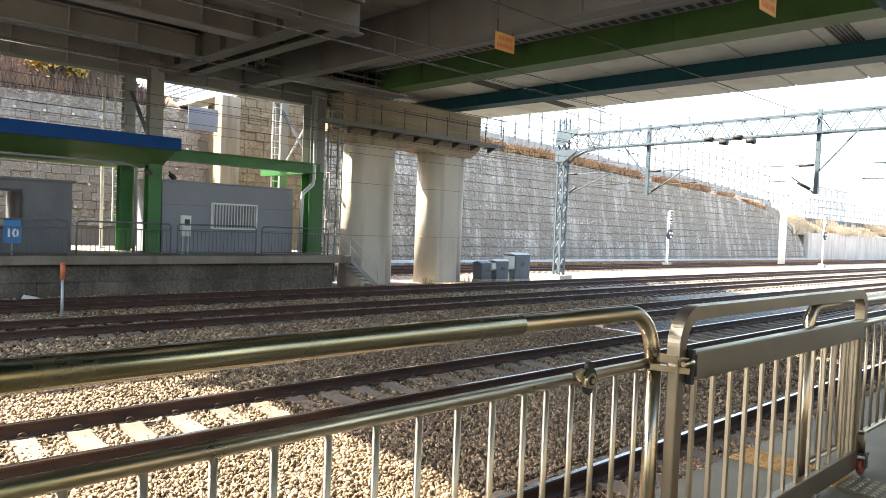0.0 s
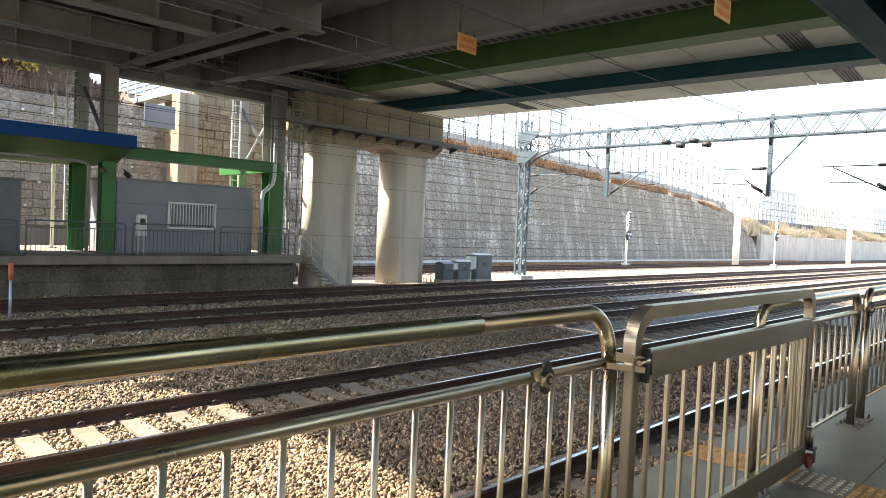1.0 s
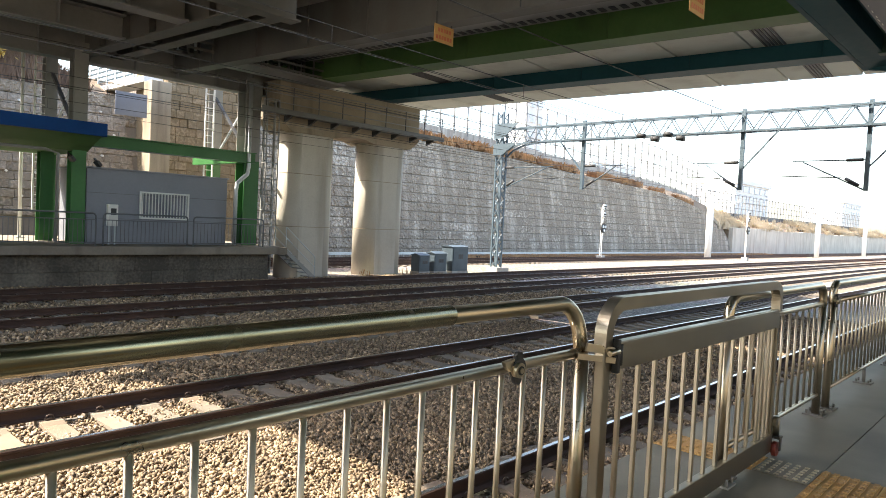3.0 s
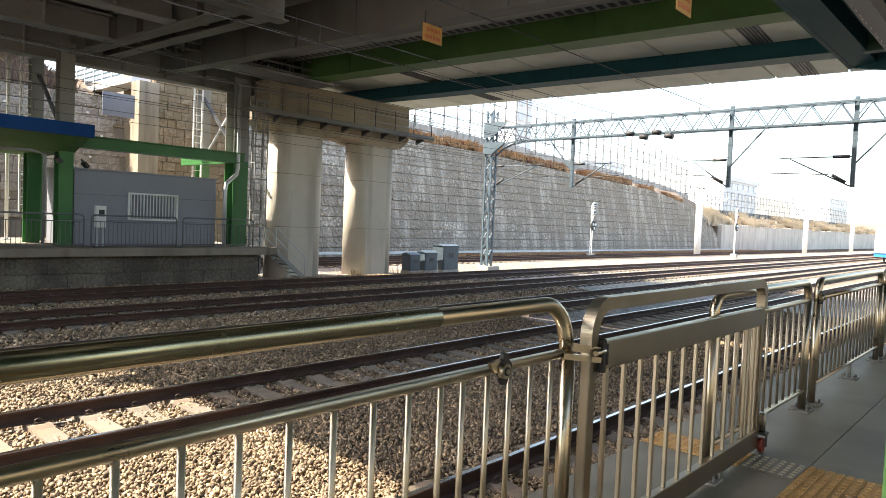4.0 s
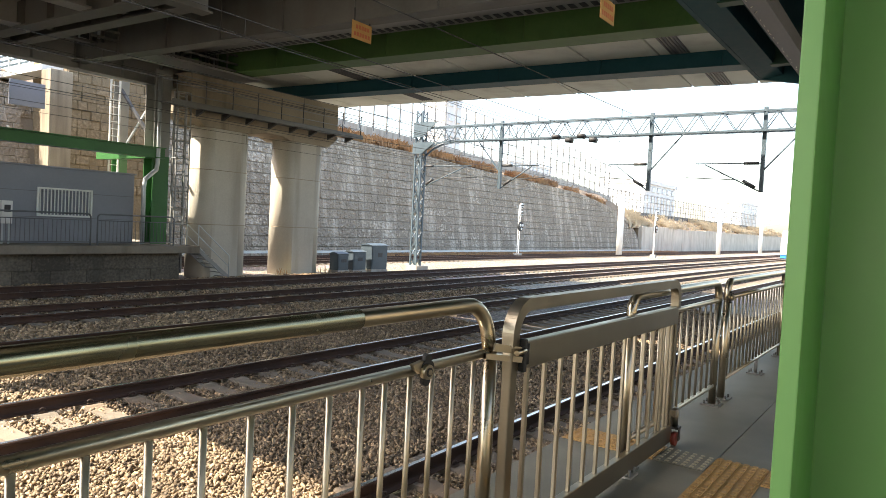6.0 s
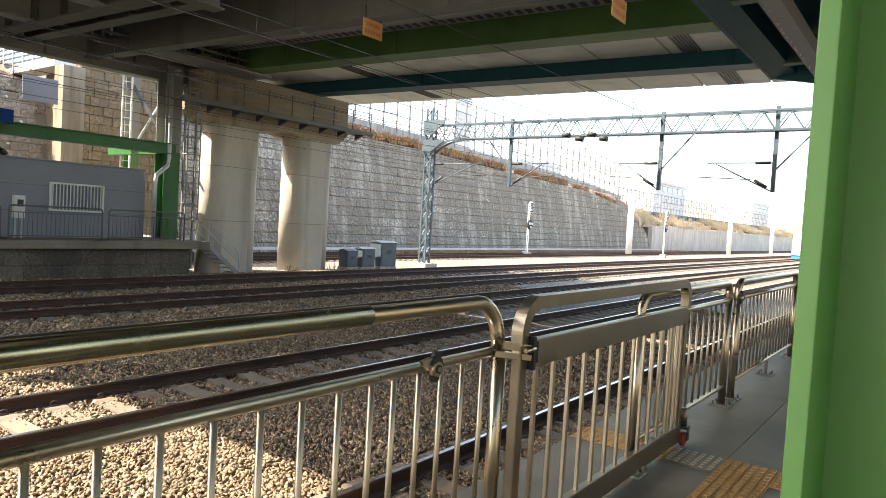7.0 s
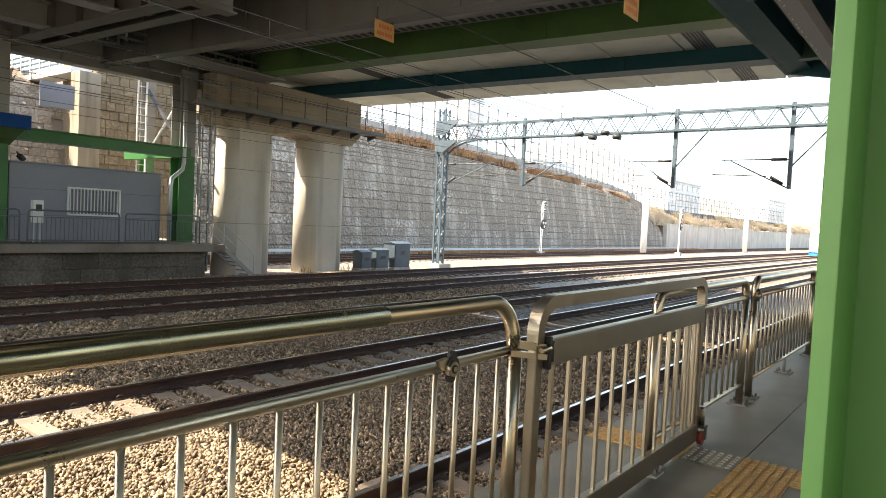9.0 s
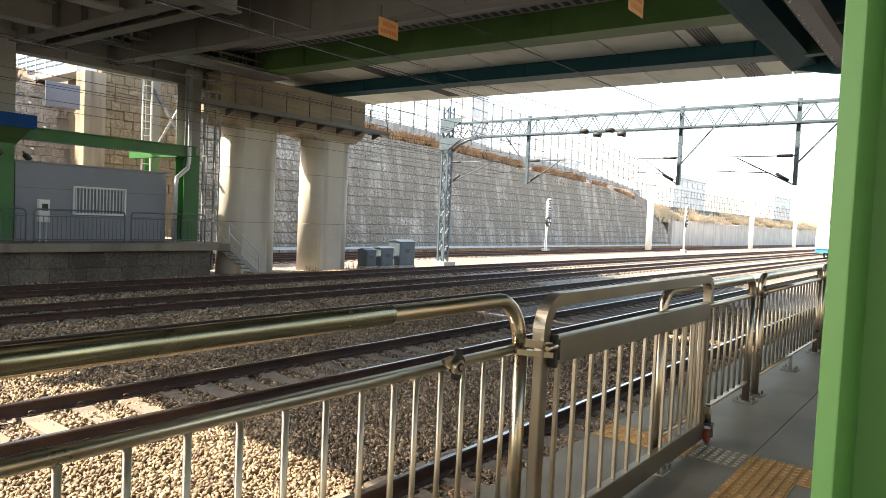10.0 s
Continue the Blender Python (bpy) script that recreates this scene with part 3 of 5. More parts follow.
prism(b, [(1.72, CZ - 0.03), (1.93, CZ - 0.05), (1.96, CZ - 0.03), (1.96, CZ + 0.16), (1.935, CZ + 0.16), (1.935, CZ + 0.0), (1.745, CZ + 0.02), (1.745, CZ + 0.18), (1.72, CZ + 0.18)], CX0, CX1 - 0.1, "x")
gut = part("gutter", b, CABIN, can, "grey metal gutter with rivets")
rg = random.Random(2)
for i in range(26):
    x = 6.5 + i * 0.25 + rg.uniform(-0.08, 0.08)
    b = B()
    bar(b, (x, 1.9 + rg.uniform(-0.03, 0.02), CZ - 0.049), (x + rg.uniform(0.02, 0.1), 1.91, CZ - 0.05), 0.009, 0.009)
    part("rivet", b, WHITE, gut)
for y in (1.35, 0.1, -1.2, -2.6):
    b = B()
    box(b, CX0, CX1 - 0.09, y - 0.08, y + 0.08, CZ + 0.14, CZ + 0.4)
    part("purlin", b, GIRDERTEAL, can)
for x in (-28.0, -20.0, -12.0, -7.5, -3.2, 1.1, 5.4, 8.8, 12.2):
    b = B()
    box(b, x - 0.09, x + 0.09, -4.5, 2.29, CZ + 0.03, CZ + 0.13)
    box(b, x - 0.02, x + 0.02, -4.5, 2.29, CZ + 0.13, CZ + 0.48)
    part("rafter", b, DARKGREEN, can)
b = B()
box(b, CX0, CX1, -4.5, 2.68, CZ + 0.5, CZ + 0.58)
part("roof_sheet", b, GIRDERTEAL, can)

# ---- road overpass across the tracks ----
over = thing("overpass", "road overpass with steel girders under pale concrete planks", "bridge", (0, 15, 0), kind="structure", turn=4.2)
Y0, Y1 = -45.0, 11.2


def girder(name, x0, x1, z0, z1, mat, stiff, label):
    b = B()
    box(b, x0 + 0.05, x1 - 0.05, Y0, Y1, z0 + 0.04, z1)
    box(b, x0 - 0.03, x1 + 0.03, Y0, Y1, z0, z0 + 0.04)
    g = part(name, b, mat, over, label)
    b = B()
    box(b, x0 + 0.0, x0 + 0.05, -0.012, 0.012, z0 + 0.04, z1 - 0.01)
    me = mesh_of(b, "stiffener", mat)
    y = Y1 - 1.5
    while y > -12:
        share("stiffener", me, g, pose(0, y, 0))
        y -= stiff
    return g


girder("girder", 22.6, 23.4, 6.98, 7.52, GIRDERTEAL, 4.1, "dark teal painted steel girder")
girder("girder", 17.75, 18.6, 6.98, 7.9, GIRDERGREEN, 5.2, "dull green painted steel girder")
girder("girder", 12.9, 13.35, 6.55, 7.9, GIRDERGREY, 2.6, "grey painted steel girder with a wide flange")
for x0, x1 in ((18.6, 22.6), (23.4, 28.1)):
    b = B()
    box(b, x0, x1, -2.43, 0, 7.5, 7.62, 0.02)
    me = mesh_of(b, "soffit_plank", SOFFIT)
    y = Y1
    while y > Y0:
        share("soffit_plank", me, over, pose(0, y, 0))
        y -= 2.5
b = B()
box(b, 17.0, 28.1, Y0, Y1, 7.92, 8.5)
box(b, 11.2, 17.0, Y0, 10.0, 7.92, 8.5)
box(b, 18.6, 28.096, Y0, Y1, 7.6, 7.92)
part("deck", b, CONCRETE, over)
b = B()
box(b, 27.85, 28.15, Y0, Y1, 8.5, 9.4)
box(b, 11.2, 11.5, Y0, 10.0, 8.5, 9.4)
part("parapet", b, CONCRETE, over)
b = B()
box(b, 15.7, 17.1, Y0, 9.5, 7.56, 7.6)
box(b, 15.7, 15.74, Y0, 9.5, 7.4, 7.75)
box(b, 17.06, 17.1, Y0, 9.5, 7.6, 7.75)
tray = part("cable_tray", b, STEELGREY, over, "grey perforated cable tray")
b = B()
y = 9.0
while y > -14:
    box(b, 16.62, 16.95, y - 0.09, y + 0.09, 7.545, 7.56)
    y -= 0.33
part("tray_slots", b, BLACK, tray)
b = B()
box(b, 13.45, 15.6, Y0, 10.0, 7.55, 7.62)
part("underside_sheet", b, GIRDERGREY, over)
# drain gratings between the planks
for gx, gy in ((19.3, 3.6), (19.3, -9.8), (24.2, 3.5), (24.75, -10.3)):
    b = B()
    for i in range(6):
        box(b, gx, gx + 3.2, gy + i * 0.11, gy + i * 0.11 + 0.06, 7.465, 7.5)
    part("drain_grating", b, DARK, over)


def hung_sign(x, y, z):
    s = thing("warning_sign", "weathered yellow warning plate with unreadable red writing", "sign", (x, y, z), "hung warning signs")
    b = B()
    box(b, 0, 0.74, -0.012, 0.012, 0, 0.46, 0.004)
    part("plate", b, SIGNYEL, s)
    for n, u0, z0 in ((5, 0.14, 0.27), (6, 0.07, 0.08)):
        for i in range(n):
            b = B()
            box(b, u0 + i * 0.105, u0 + 0.07 + i * 0.105, -0.02, -0.014, z0, z0 + 0.1)
            part("writing_bar", b, REDORANGE, s)
    for u in (0.08, 0.66):
        b = B()
        bar(b, (u, 0, 0.45), (u, 0, 0.78), 0.03)
        part("hanger", b, DARK, s)
    return s


# ---- piers with their cap ----
def pier(x, label):
    p = thing("pier", label, "pier", (x, 25.2, -1.5), "overpass piers", "structure")
    b = B()
    w, d = 1.34, 0.67
    out = []
    for cx, a0 in ((w - d, -math.pi / 2), (-(w - d), math.pi / 2)):
        out += [(cx + d * math.cos(a0 + math.pi * k / 14), d * math.sin(a0 + math.pi * k / 14)) for k in range(15)]
    prism(b, out, 0, 6.9, "z")
    for f in b.faces:
        f.smooth = abs(f.normal.z) < 0.5 and abs(f.normal.y) < 0.999
    shaft = part("shaft", b, PIER, p)
    b = B()
    for z in (2.3, 4.6):
        o = [(px * 1.003, py * 1.003) for px, py in out]
        prism(b, o, z, z + 0.025, "z")
    part("pour_joint", b, CAP, shaft)
    return p


pier(18.15, "rounded pale concrete pier with streaks of stain")
pier(22.6, "rounded pale concrete pier beside the cabinets")
cap = thing("pier_cap", "stained concrete cap beam over the piers", "beam", (0, 25.2, 0), kind="structure")
b = B()
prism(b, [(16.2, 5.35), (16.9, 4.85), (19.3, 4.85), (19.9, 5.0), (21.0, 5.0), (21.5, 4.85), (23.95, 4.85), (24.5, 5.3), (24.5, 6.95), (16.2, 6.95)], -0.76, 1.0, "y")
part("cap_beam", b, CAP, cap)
walkw = thing("inspection_walkway", "steel grating walkway with handrails along the pier cap", "walkway", (0, 24.0, 5.44))
b = B()
box(b, 14.8, 25.4, -0.45, 0.3, 0, 0.05)
box(b, 14.8, 25.4, -0.48, -0.44, -0.07, 0.14)
part("grating", b, GIRDERGREY, walkw)
for i in range(8):
    b = B()
    x = 16.4 + i * 1.22
    prism(b, [(0.3, -0.28), (0.3, -0.02), (-0.2, -0.02), (-0.2, -0.09)], x - 0.06, x + 0.04, "x")
    part("bracket", b, DARK, walkw)
for i in range(9):
    b = B()
    x = 15.0 + i * 1.28
    tube(b, [(x, -0.45, 0.05), (x, -0.45, 1.05)], 0.022, 8)
    part("post", b, DARK, walkw)
for z in (0.38, 0.72, 1.05):
    b = B()
    tube(b, [(14.9, -0.45, z), (25.35, -0.45, z)], 0.02, 8)
    part("handrail", b, STEELGREY, walkw)

lad = thing("caged_ladder", "grey caged steel ladder up the pier", "ladder", (15.82, 24.55, -1.4))
for s in (-0.25, 0.25):
    b = B()
    bar(b, (s, 0, 0.2), (s, 0, 7.4), 0.075)
    part("stringer", b, STEELGREY, lad)
b = B()
tube(b, [(-0.25, 0, 0), (0.25, 0, 0)], 0.022, 6)
RUNG = mesh_of(b, "rung", STEELGREY)
for i in range(24):
    share("rung", RUNG, lad, pose(0, 0, 0.4 + i * 0.3))
b = B()
tube(b, [(0.35 * math.cos(a) * 1.0, -0.35 * math.sin(a) - 0.08, 0) for a in (math.pi * k / 8 for k in range(9))], 0.024, 6)
HOOP = mesh_of(b, "hoop", STEELGREY)
for i in range(9):
    share("hoop", HOOP, lad, pose(0, 0, 2.2 + i * 0.65))
for a in (0.2, 0.5, 0.8):
    b = B()
    t = math.pi * a
    bar(b, (0.35 * math.cos(t), -0.35 * math.sin(t) - 0.08, 2.2), (0.35 * math.cos(t), -0.35 * math.sin(t) - 0.08, 7.4), 0.045)
    part("cage_strip", b, STEELGREY, lad)

# ---- far platform ----
FY = 23.6
fp = thing("far_platform", "high concrete platform with a weathered block face", "platform", kind="structure")
b = B()
box(b, -40, 16.3, FY, 31.0, -0.33, -0.04, 0.02)
part("slab", b, SLABEDGE, fp)
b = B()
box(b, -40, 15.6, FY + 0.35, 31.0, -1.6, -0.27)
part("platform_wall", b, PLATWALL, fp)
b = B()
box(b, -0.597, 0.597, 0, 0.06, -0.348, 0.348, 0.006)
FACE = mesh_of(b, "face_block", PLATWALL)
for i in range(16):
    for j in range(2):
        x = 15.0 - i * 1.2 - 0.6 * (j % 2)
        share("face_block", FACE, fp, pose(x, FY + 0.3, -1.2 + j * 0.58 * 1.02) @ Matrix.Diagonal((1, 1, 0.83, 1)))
st = thing("steel_stairs", "narrow steel stairs with handrails down from the platform end", "stairs", (16.35, 24.2, -1.4))
for i in range(7):
    b = B()
    box(b, 0.05 + i * 0.21, 0.3 + i * 0.21, -0.4, 0.4, 1.14 - i * 0.18, 1.17 - i * 0.18)
    part("tread", b, STEELGREY, st)
for y in (-0.4, 0.4):
    b = B()
    bar(b, (0, y, 1.2), (1.55, y, -0.02), 0.05, 0.16)
    part("stringer", b, STEELGREY, st)
    b = B()
    tube(b, [(0, y, 2.2), (1.5, y, 0.95), (1.5, y, 0.0)], 0.02, 8)
    tube(b, [(0, y, 1.75), (1.5, y, 0.5)], 0.016, 8)
    tube(b, [(0, y, 1.1), (0, y, 2.2)], 0.02, 8)
    part("handrail", b, GALV, st)


def far_fence(x0, x1):
    f = thing("platform_railing", "grey tube railing panel along the far platform edge", "railing", (0, FY + 0.3, -0.04), "far platform railings")
    b = B()
    r = 0.12
    pts = [(x0, 0, 0)] + [tuple(p) for p in arc((x0 + r, 0, 1.1 - r), r, math.pi, math.pi / 2, 4, (1, 0, 0), (0, 0, 1))]
    pts += [tuple(p) for p in arc((x1 - r, 0, 1.1 - r), r, math.pi / 2, 0, 4, (1, 0, 0), (0, 0, 1))] + [(x1, 0, 0)]
    tube(b, pts, 0.028, 8)
    part("handrail", b, FENCEGREY, f)
    for z in (0.88, 0.12):
        b = B()
        tube(b, [(x0, 0, z), (x1, 0, z)], 0.018, 6)
        part("rail", b, FENCEGREY, f)
    b = B()
    tube(b, [(0, 0, 0.12), (0, 0, 0.88)], 0.01, 5)
    me = mesh_of(b, "baluster", FENCEGREY)
    n = int((x1 - x0) / 0.14)
    for i in range(1, n):
        share("baluster", me, f, pose(x0 + i * (x1 - x0) / n, 0, 0))


for i in range(5):
    x0 = -0.55 + 3.22 * i
    far_fence(x0, x0 + 2.98)

# cabin, second cabin and meter box on the far platform
cab = thing("equipment_cabin", "grey sandwich-panel equipment cabin with a white vent grille", "cabin", (0, 25.2, -0.04))
b = B()
box(b, 9.0, 14.38, 0, 2.6, 0, 2.66, 0.015)
part("body", b, CABIN, cab)
b = B()
box(b, 8.95, 14.43, -0.05, 2.66, 2.66, 2.71)
part("roof", b, CABIN, cab)
b = B()
for i in range(15):
    x = 10.95 + i * 0.12
    bar(b, (x, -0.05, 0.98), (x, -0.05, 1.9), 0.055, 0.02)
for z in (0.97, 1.92):
    box(b, 10.88, 12.72, -0.07, -0.005, z - 0.03, z + 0.03)
for x in (10.88, 12.72):
    box(b, x - 0.03, x + 0.03, -0.07, -0.005, 0.94, 1.95)
part("vent_grille", b, WHITE, cab, "white slatted vent grille")
for z in (0.9, 1.8):
    b = B()
    box(b, 9.0, 14.38, -0.006, 0.0, z, z + 0.015)
    part("panel_seam", b, FENCEGREY, cab)
cab2 = thing("shelter_cabin", "dark grey cabin with a window and a blue platform sign", "cabin", (0, 25.4, -0.04))
b = B()
box(b, -2.0, 3.8, 0, 2.4, 0, 2.35)
box(b, 3.8, 4.6, 0, 0.12, 0, 0.8)
box(b, 3.8, 4.6, 0, 0.12, 2.0, 2.35)
box(b, 4.6, 6.1, 0, 2.4, 0, 2.35)
part("body", b, FENCEGREY, cab2)
b = B()
box(b, 3.75, 4.65, -0.04, 0.02, 0.75, 0.83)
box(b, 3.75, 4.65, -0.04, 0.02, 1.97, 2.05)
box(b, 4.57, 4.65, -0.04, 0.02, 0.83, 1.97)
part("window_frame", b, DARK, cab2)
b = B()
box(b, -2.1, 6.2, -0.1, 2.5, 2.35, 2.43)
part("roof", b, FENCEGREY, cab2)
met = thing("meter_box", "white metal meter box on a post", "box", (9.66, 24.6, -0.04))
b = B()
box(b, -0.17, 0.17, -0.1, 0.1, 0.66, 1.42, 0.02)
part("case", b, WHITE, met)
b = B()
box(b, -0.08, 0.1, -0.115, -0.1, 1.05, 1.28)
part("dial_window", b, DARK, met)
b = B()
bar(b, (-0.1, 0, 0), (-0.1, 0, 0.7), 0.05)
part("leg", b, GALV, met)
b = B()
bar(b, (0.1, 0, 0), (0.1, 0, 0.7), 0.05)
part("leg", b, GALV, met)
ps = thing("car_stop_sign", "blue square platform sign with a white number on a post", "sign", (4.135, 23.95, -0.04))
b = B()
box(b, -0.23, 0.23, -0.02, 0.02, 0.36, 1.1, 0.01)
part("plate", b, SIGNBLUE, ps)
fc = bpy.data.curves.new("number", "FONT")
fc.body, fc.size, fc.extrude, fc.align_x, fc.offset = "10", 0.34, 0.004, "CENTER", 0.012
fc.materials.append(WHITE)
num = new("number", fc)
num.parent = ps
num.matrix_basis = pose(0, -0.026, 0.56, 90, 0, 0)
b = B()
tube(b, [(0, 0.03, 0), (0, 0.03, 1.1)], 0.03, 8)
part("post", b, GALV, ps)

# blue-edged shelter roof, its green columns and long beam
sh = thing("shelter_roof", "blue fascia shelter roof on green steel columns", "canopy", kind="structure")
b = B()
box(b, -20, 9.1, 23.75, 23.9, 3.62, 4.04)
part("fascia", b, BLUE, sh, "bright blue fascia")
b = B()
box(b, 9.02, 9.1, 23.9, 28.5, 3.62, 4.04)
part("end_fascia", b, BLUE, sh)
b = B()
prism(b, [(23.9, 3.64), (25.2, 3.15), (28.5, 3.15), (28.5, 3.9), (23.9, 3.9)], -20, 9.0, "x")
part("soffit", b, GIRDERGREEN, sh)
b = B()
tube(b, [(-20, 24.9, 3.1), (7.6, 24.9, 3.1), (8.0, 24.95, 3.0), (8.0, 25.0, 0)], 0.05, 8)
part("drain_pipe", b, STEELGREY, sh)
b = B()
box(b, 9.1, 15.5, 25.0, 25.3, 3.4, 3.75)
box(b, 9.1, 15.5, 24.9, 25.4, 3.36, 3.4)
box(b, 9.1, 15.5, 24.9, 25.4, 3.75, 3.79)
part("long_beam", b, GREEN, sh)
b = B()
box(b, 14.9, 15.2, 25.3, 29.2, 3.35, 3.7)
part("cross_beam", b, GREEN, sh)


def h_column(name, x, y, w, top, green_to, label):
    c = thing(name, label, "column", (x, y, -0.04), "station columns", "structure")
    for z0, z1, m in ((0, green_to, GREEN), (green_to, top, STEELGREY)):
        if z1 > z0:
            b = B()
            box(b, -w / 2, w / 2, -w / 2, -w / 2 + 0.03, z0, z1)
            box(b, -w / 2, w / 2, w / 2 - 0.03, w / 2, z0, z1)
            box(b, -0.02, 0.02, -w / 2 + 0.03, w / 2 - 0.03, z0, z1)
            part("shaft", b, m, c)
    return c


h_column("station_column", 15.38, 25.4, 0.68, 6.9, 3.5, "steel column, green below and grey above")
h_column("station_column", 8.72, 25.35, 0.46, 6.9, 3.4, "green steel column under the shelter")
h_column("station_column", 15.98, 29.3, 0.46, 6.9, 3.5, "steel column behind the braced bay")
h_column("station_column", 8.95, 29.0, 0.42, 6.9, 3.4, "steel column with a white ladder")
h_column("station_column", 8.31, 27.2, 0.43, 3.3, 3.3, "green steel column behind the shelter")
for x in (15.85, 8.98):
    br = thing("cross_bracing", "crossed steel braces between two columns", "bracing", (x, 0, 0), "column bracing")
    b = B()
    bar(b, (0, 26.0, 3.7), (0, 29.1, 6.5), 0.12, 0.1)
    part("brace", b, DARK, br)
    b = B()
    bar(b, (0.06, 26.0, 6.5), (0.06, 29.1, 3.7), 0.08, 0.08)
    part("brace", b, GALV, br)
    wl = thing("white_ladder", "white painted steel ladder fixed to a column", "ladder", (x - 0.38, 28.85, 1.0), "column ladders")
    for s in (-0.2, 0.2):
        b = B()
        bar(b, (s, 0, 0), (s, 0, 5.8), 0.06)
        part("stringer", b, WHITE, wl)
    b = B()
    bar(b, (-0.2, 0, 0), (0.2, 0, 0), 0.035)
    me = mesh_of(b, "rung", WHITE)
    for i in range(18):
        share("rung", me, wl, pose(0, 0, 0.3 + i * 0.31))

wp = thing("white_post", "slim white painted steel post behind the shelter roof", "post", (8.03, 29.0, -0.04))
b = B()
tube(b, [(0, 0, 0), (0, 0, 7.3)], 0.065, 10)
part("shaft", b, WHITE, wp)
b = B()
box(b, -0.14, 0.14, -0.14, 0.14, 0.0, 0.03)
part("base_plate", b, GALV, wp)

# ---- station building over the tracks: steel frame seen from below ----
sta = thing("station_frame", "grey steel floor frame of the station over the tracks", "building", kind="structure")


def ibeam(name, p, q, w, z0, z1, mat=GIRDERGREY):
    (xa, ya), (xb, yb) = p, q
    b = B()
    for zz, hh, ww in ((z0, 0.05, w), (z1 - 0.05, 0.05, w)):
        bar(b, (xa, ya, zz + hh / 2), (xb, yb, zz + hh / 2), ww, hh)
    bar(b, (xa, ya, (z0 + z1) / 2), (xb, yb, (z0 + z1) / 2), 0.04, z1 - z0 - 0.1)
    g = part(name, b, mat, sta)
    n = int((Vector(p) - Vector(q)).length / 1.6)
    for i in range(1, n):
        b = B()
        o = Vector((*p, 0)).lerp(Vector((*q, 0)), i / n)
        d = (Vector((*q, 0)) - Vector((*p, 0))).normalized()
        s = d.cross(Vector((0, 0, 1)))
        bar(b, o - s * (w / 2 - 0.02) + Vector((0, 0, (z0 + z1) / 2)), o + s * (w / 2 - 0.02) + Vector((0, 0, (z0 + z1) / 2)), 0.02, z1 - z0 - 0.11)
        part("stiffener", b, mat, g)
    return g


SX0 = -0.55
ibeam("main_beam", (SX0, 25.75), (17.2, 25.75), 0.5, 6.3, 7.42, STEELGREY)
ibeam("edge_beam", (SX0, 15.4), (10.6, 15.4), 0.45, 6.4, 7.3)
ibeam("cross_girder", (9.5, 15.75), (8.95, 25.5), 0.5, 6.5, 7.42)
ibeam("cross_girder", (10.5, 15.75), (10.02, 25.5), 0.45, 6.6, 7.42)
for y in (17.0, 18.5, 22.4):
    ibeam("tie_beam", (9.62, y), (10.15, y), 0.3, 6.72, 7.3)
ibeam("floor_beam", (SX0, 18.6), (9.1, 18.6), 0.6, 6.55, 7.3, STEELGREY)
ibeam("floor_beam", (SX0, 22.3), (8.9, 22.3), 0.6, 6.55, 7.3, STEELGREY)
ibeam("back_beam", (SX0, 29.3), (16.2, 29.3), 0.3, 6.95, 7.4, STEELGREY)
# nearer than the edge beam the slab is unseen, sized to shade the ballast
b = B()
box(b, SX0, 10.6, 4.6, 31.0, 7.45, 8.2)
part("floor_slab", b, GIRDERGREY, sta)
b = B()
box(b, SX0, 10.6, 4.6, 31.0, 8.2, 8.6)
part("upper_wall", b, STEELGREY, sta)
# unseen slab, added only to keep the sun off the platform strip
b = B()
box(b, -9.0, SX0, 3.0, 7.0, 7.45, 8.2)
part("corridor_slab", b, GIRDERGREY, sta)
# westward extension out of view, added to shade the tracks on the far left
b = B()
box(b, -22.0, SX0, 17.0, 31.0, 7.45, 8.2)
part("floor_slab", b, GIRDERGREY, sta)

# pipes, brackets and cables massed over the column head
pip = thing("pipe_rack", "dark rack of pipes and cables along the beam", "pipes", (0, 24.7, 7.25))
for i, (dy, z, r) in enumerate(((0, 0.1, 0.09), (0.3, 0.12, 0.06), (0.5, 0.1, 0.05), (-0.1, 0.45, 0.07), (0.25, 0.48, 0.05))):
    b = B()
    tube(b, [(9.5, dy, z), (16.9, dy, z)], r, 8)
    part("pipe", b, (DARK, GALV, GIRDERGREY)[i % 3], pip)
for i in range(14):
    b = B()
    x = 10.8 + i * 0.45
    bar(b, (x, -0.2, -0.15), (x, -0.2, 0.85), 0.05)
    bar(b, (x, -0.2, -0.02), (x, 0.7, -0.02), 0.05)
    part("rack_bracket", b, STEELGREY if i % 2 else DARK, pip)
b = B()
box(b, 9.6, 18.4, -0.45, -0.15, -0.2, -0.12)
part("tray", b, GIRDERGREY, pip)
dp = thing("drain_pipe", "grey drain pipe bending down beside the column", "pipe", (15.1, 25.0, 0))
b = B()
tube(b, [(0.1, 0, 6.6), (0.1, 0, 3.2), (0.05, 0, 2.9), (-0.45, -0.1, 2.5), (-0.5, -0.1, 2.2), (-0.5, -0.1, -0.04)], 0.085, 10)
part("pipe", b, GALV, dp)

# bundle of upright pipes and cables hung beside the pier cap
hb = thing("hanging_pipes", "dense dark bundle of upright pipes beside the pier cap", "pipes", (0, 23.4, 0))
rp = random.Random(21)
for i in range(34):
    b = B()
    x, dy = 11.6 + i * 0.17 + rp.uniform(-0.05, 0.05), rp.uniform(0.1, 0.9)
    tube(b, [(x, dy, 6.95 + rp.uniform(0, 0.2)), (x, dy, 7.7 + rp.uniform(0, 0.25))], rp.choice((0.03, 0.05, 0.07)), 7)
    part("pipe", b, rp.choice((DARK, GIRDERGREY, STEELGREY, GALV)), hb)
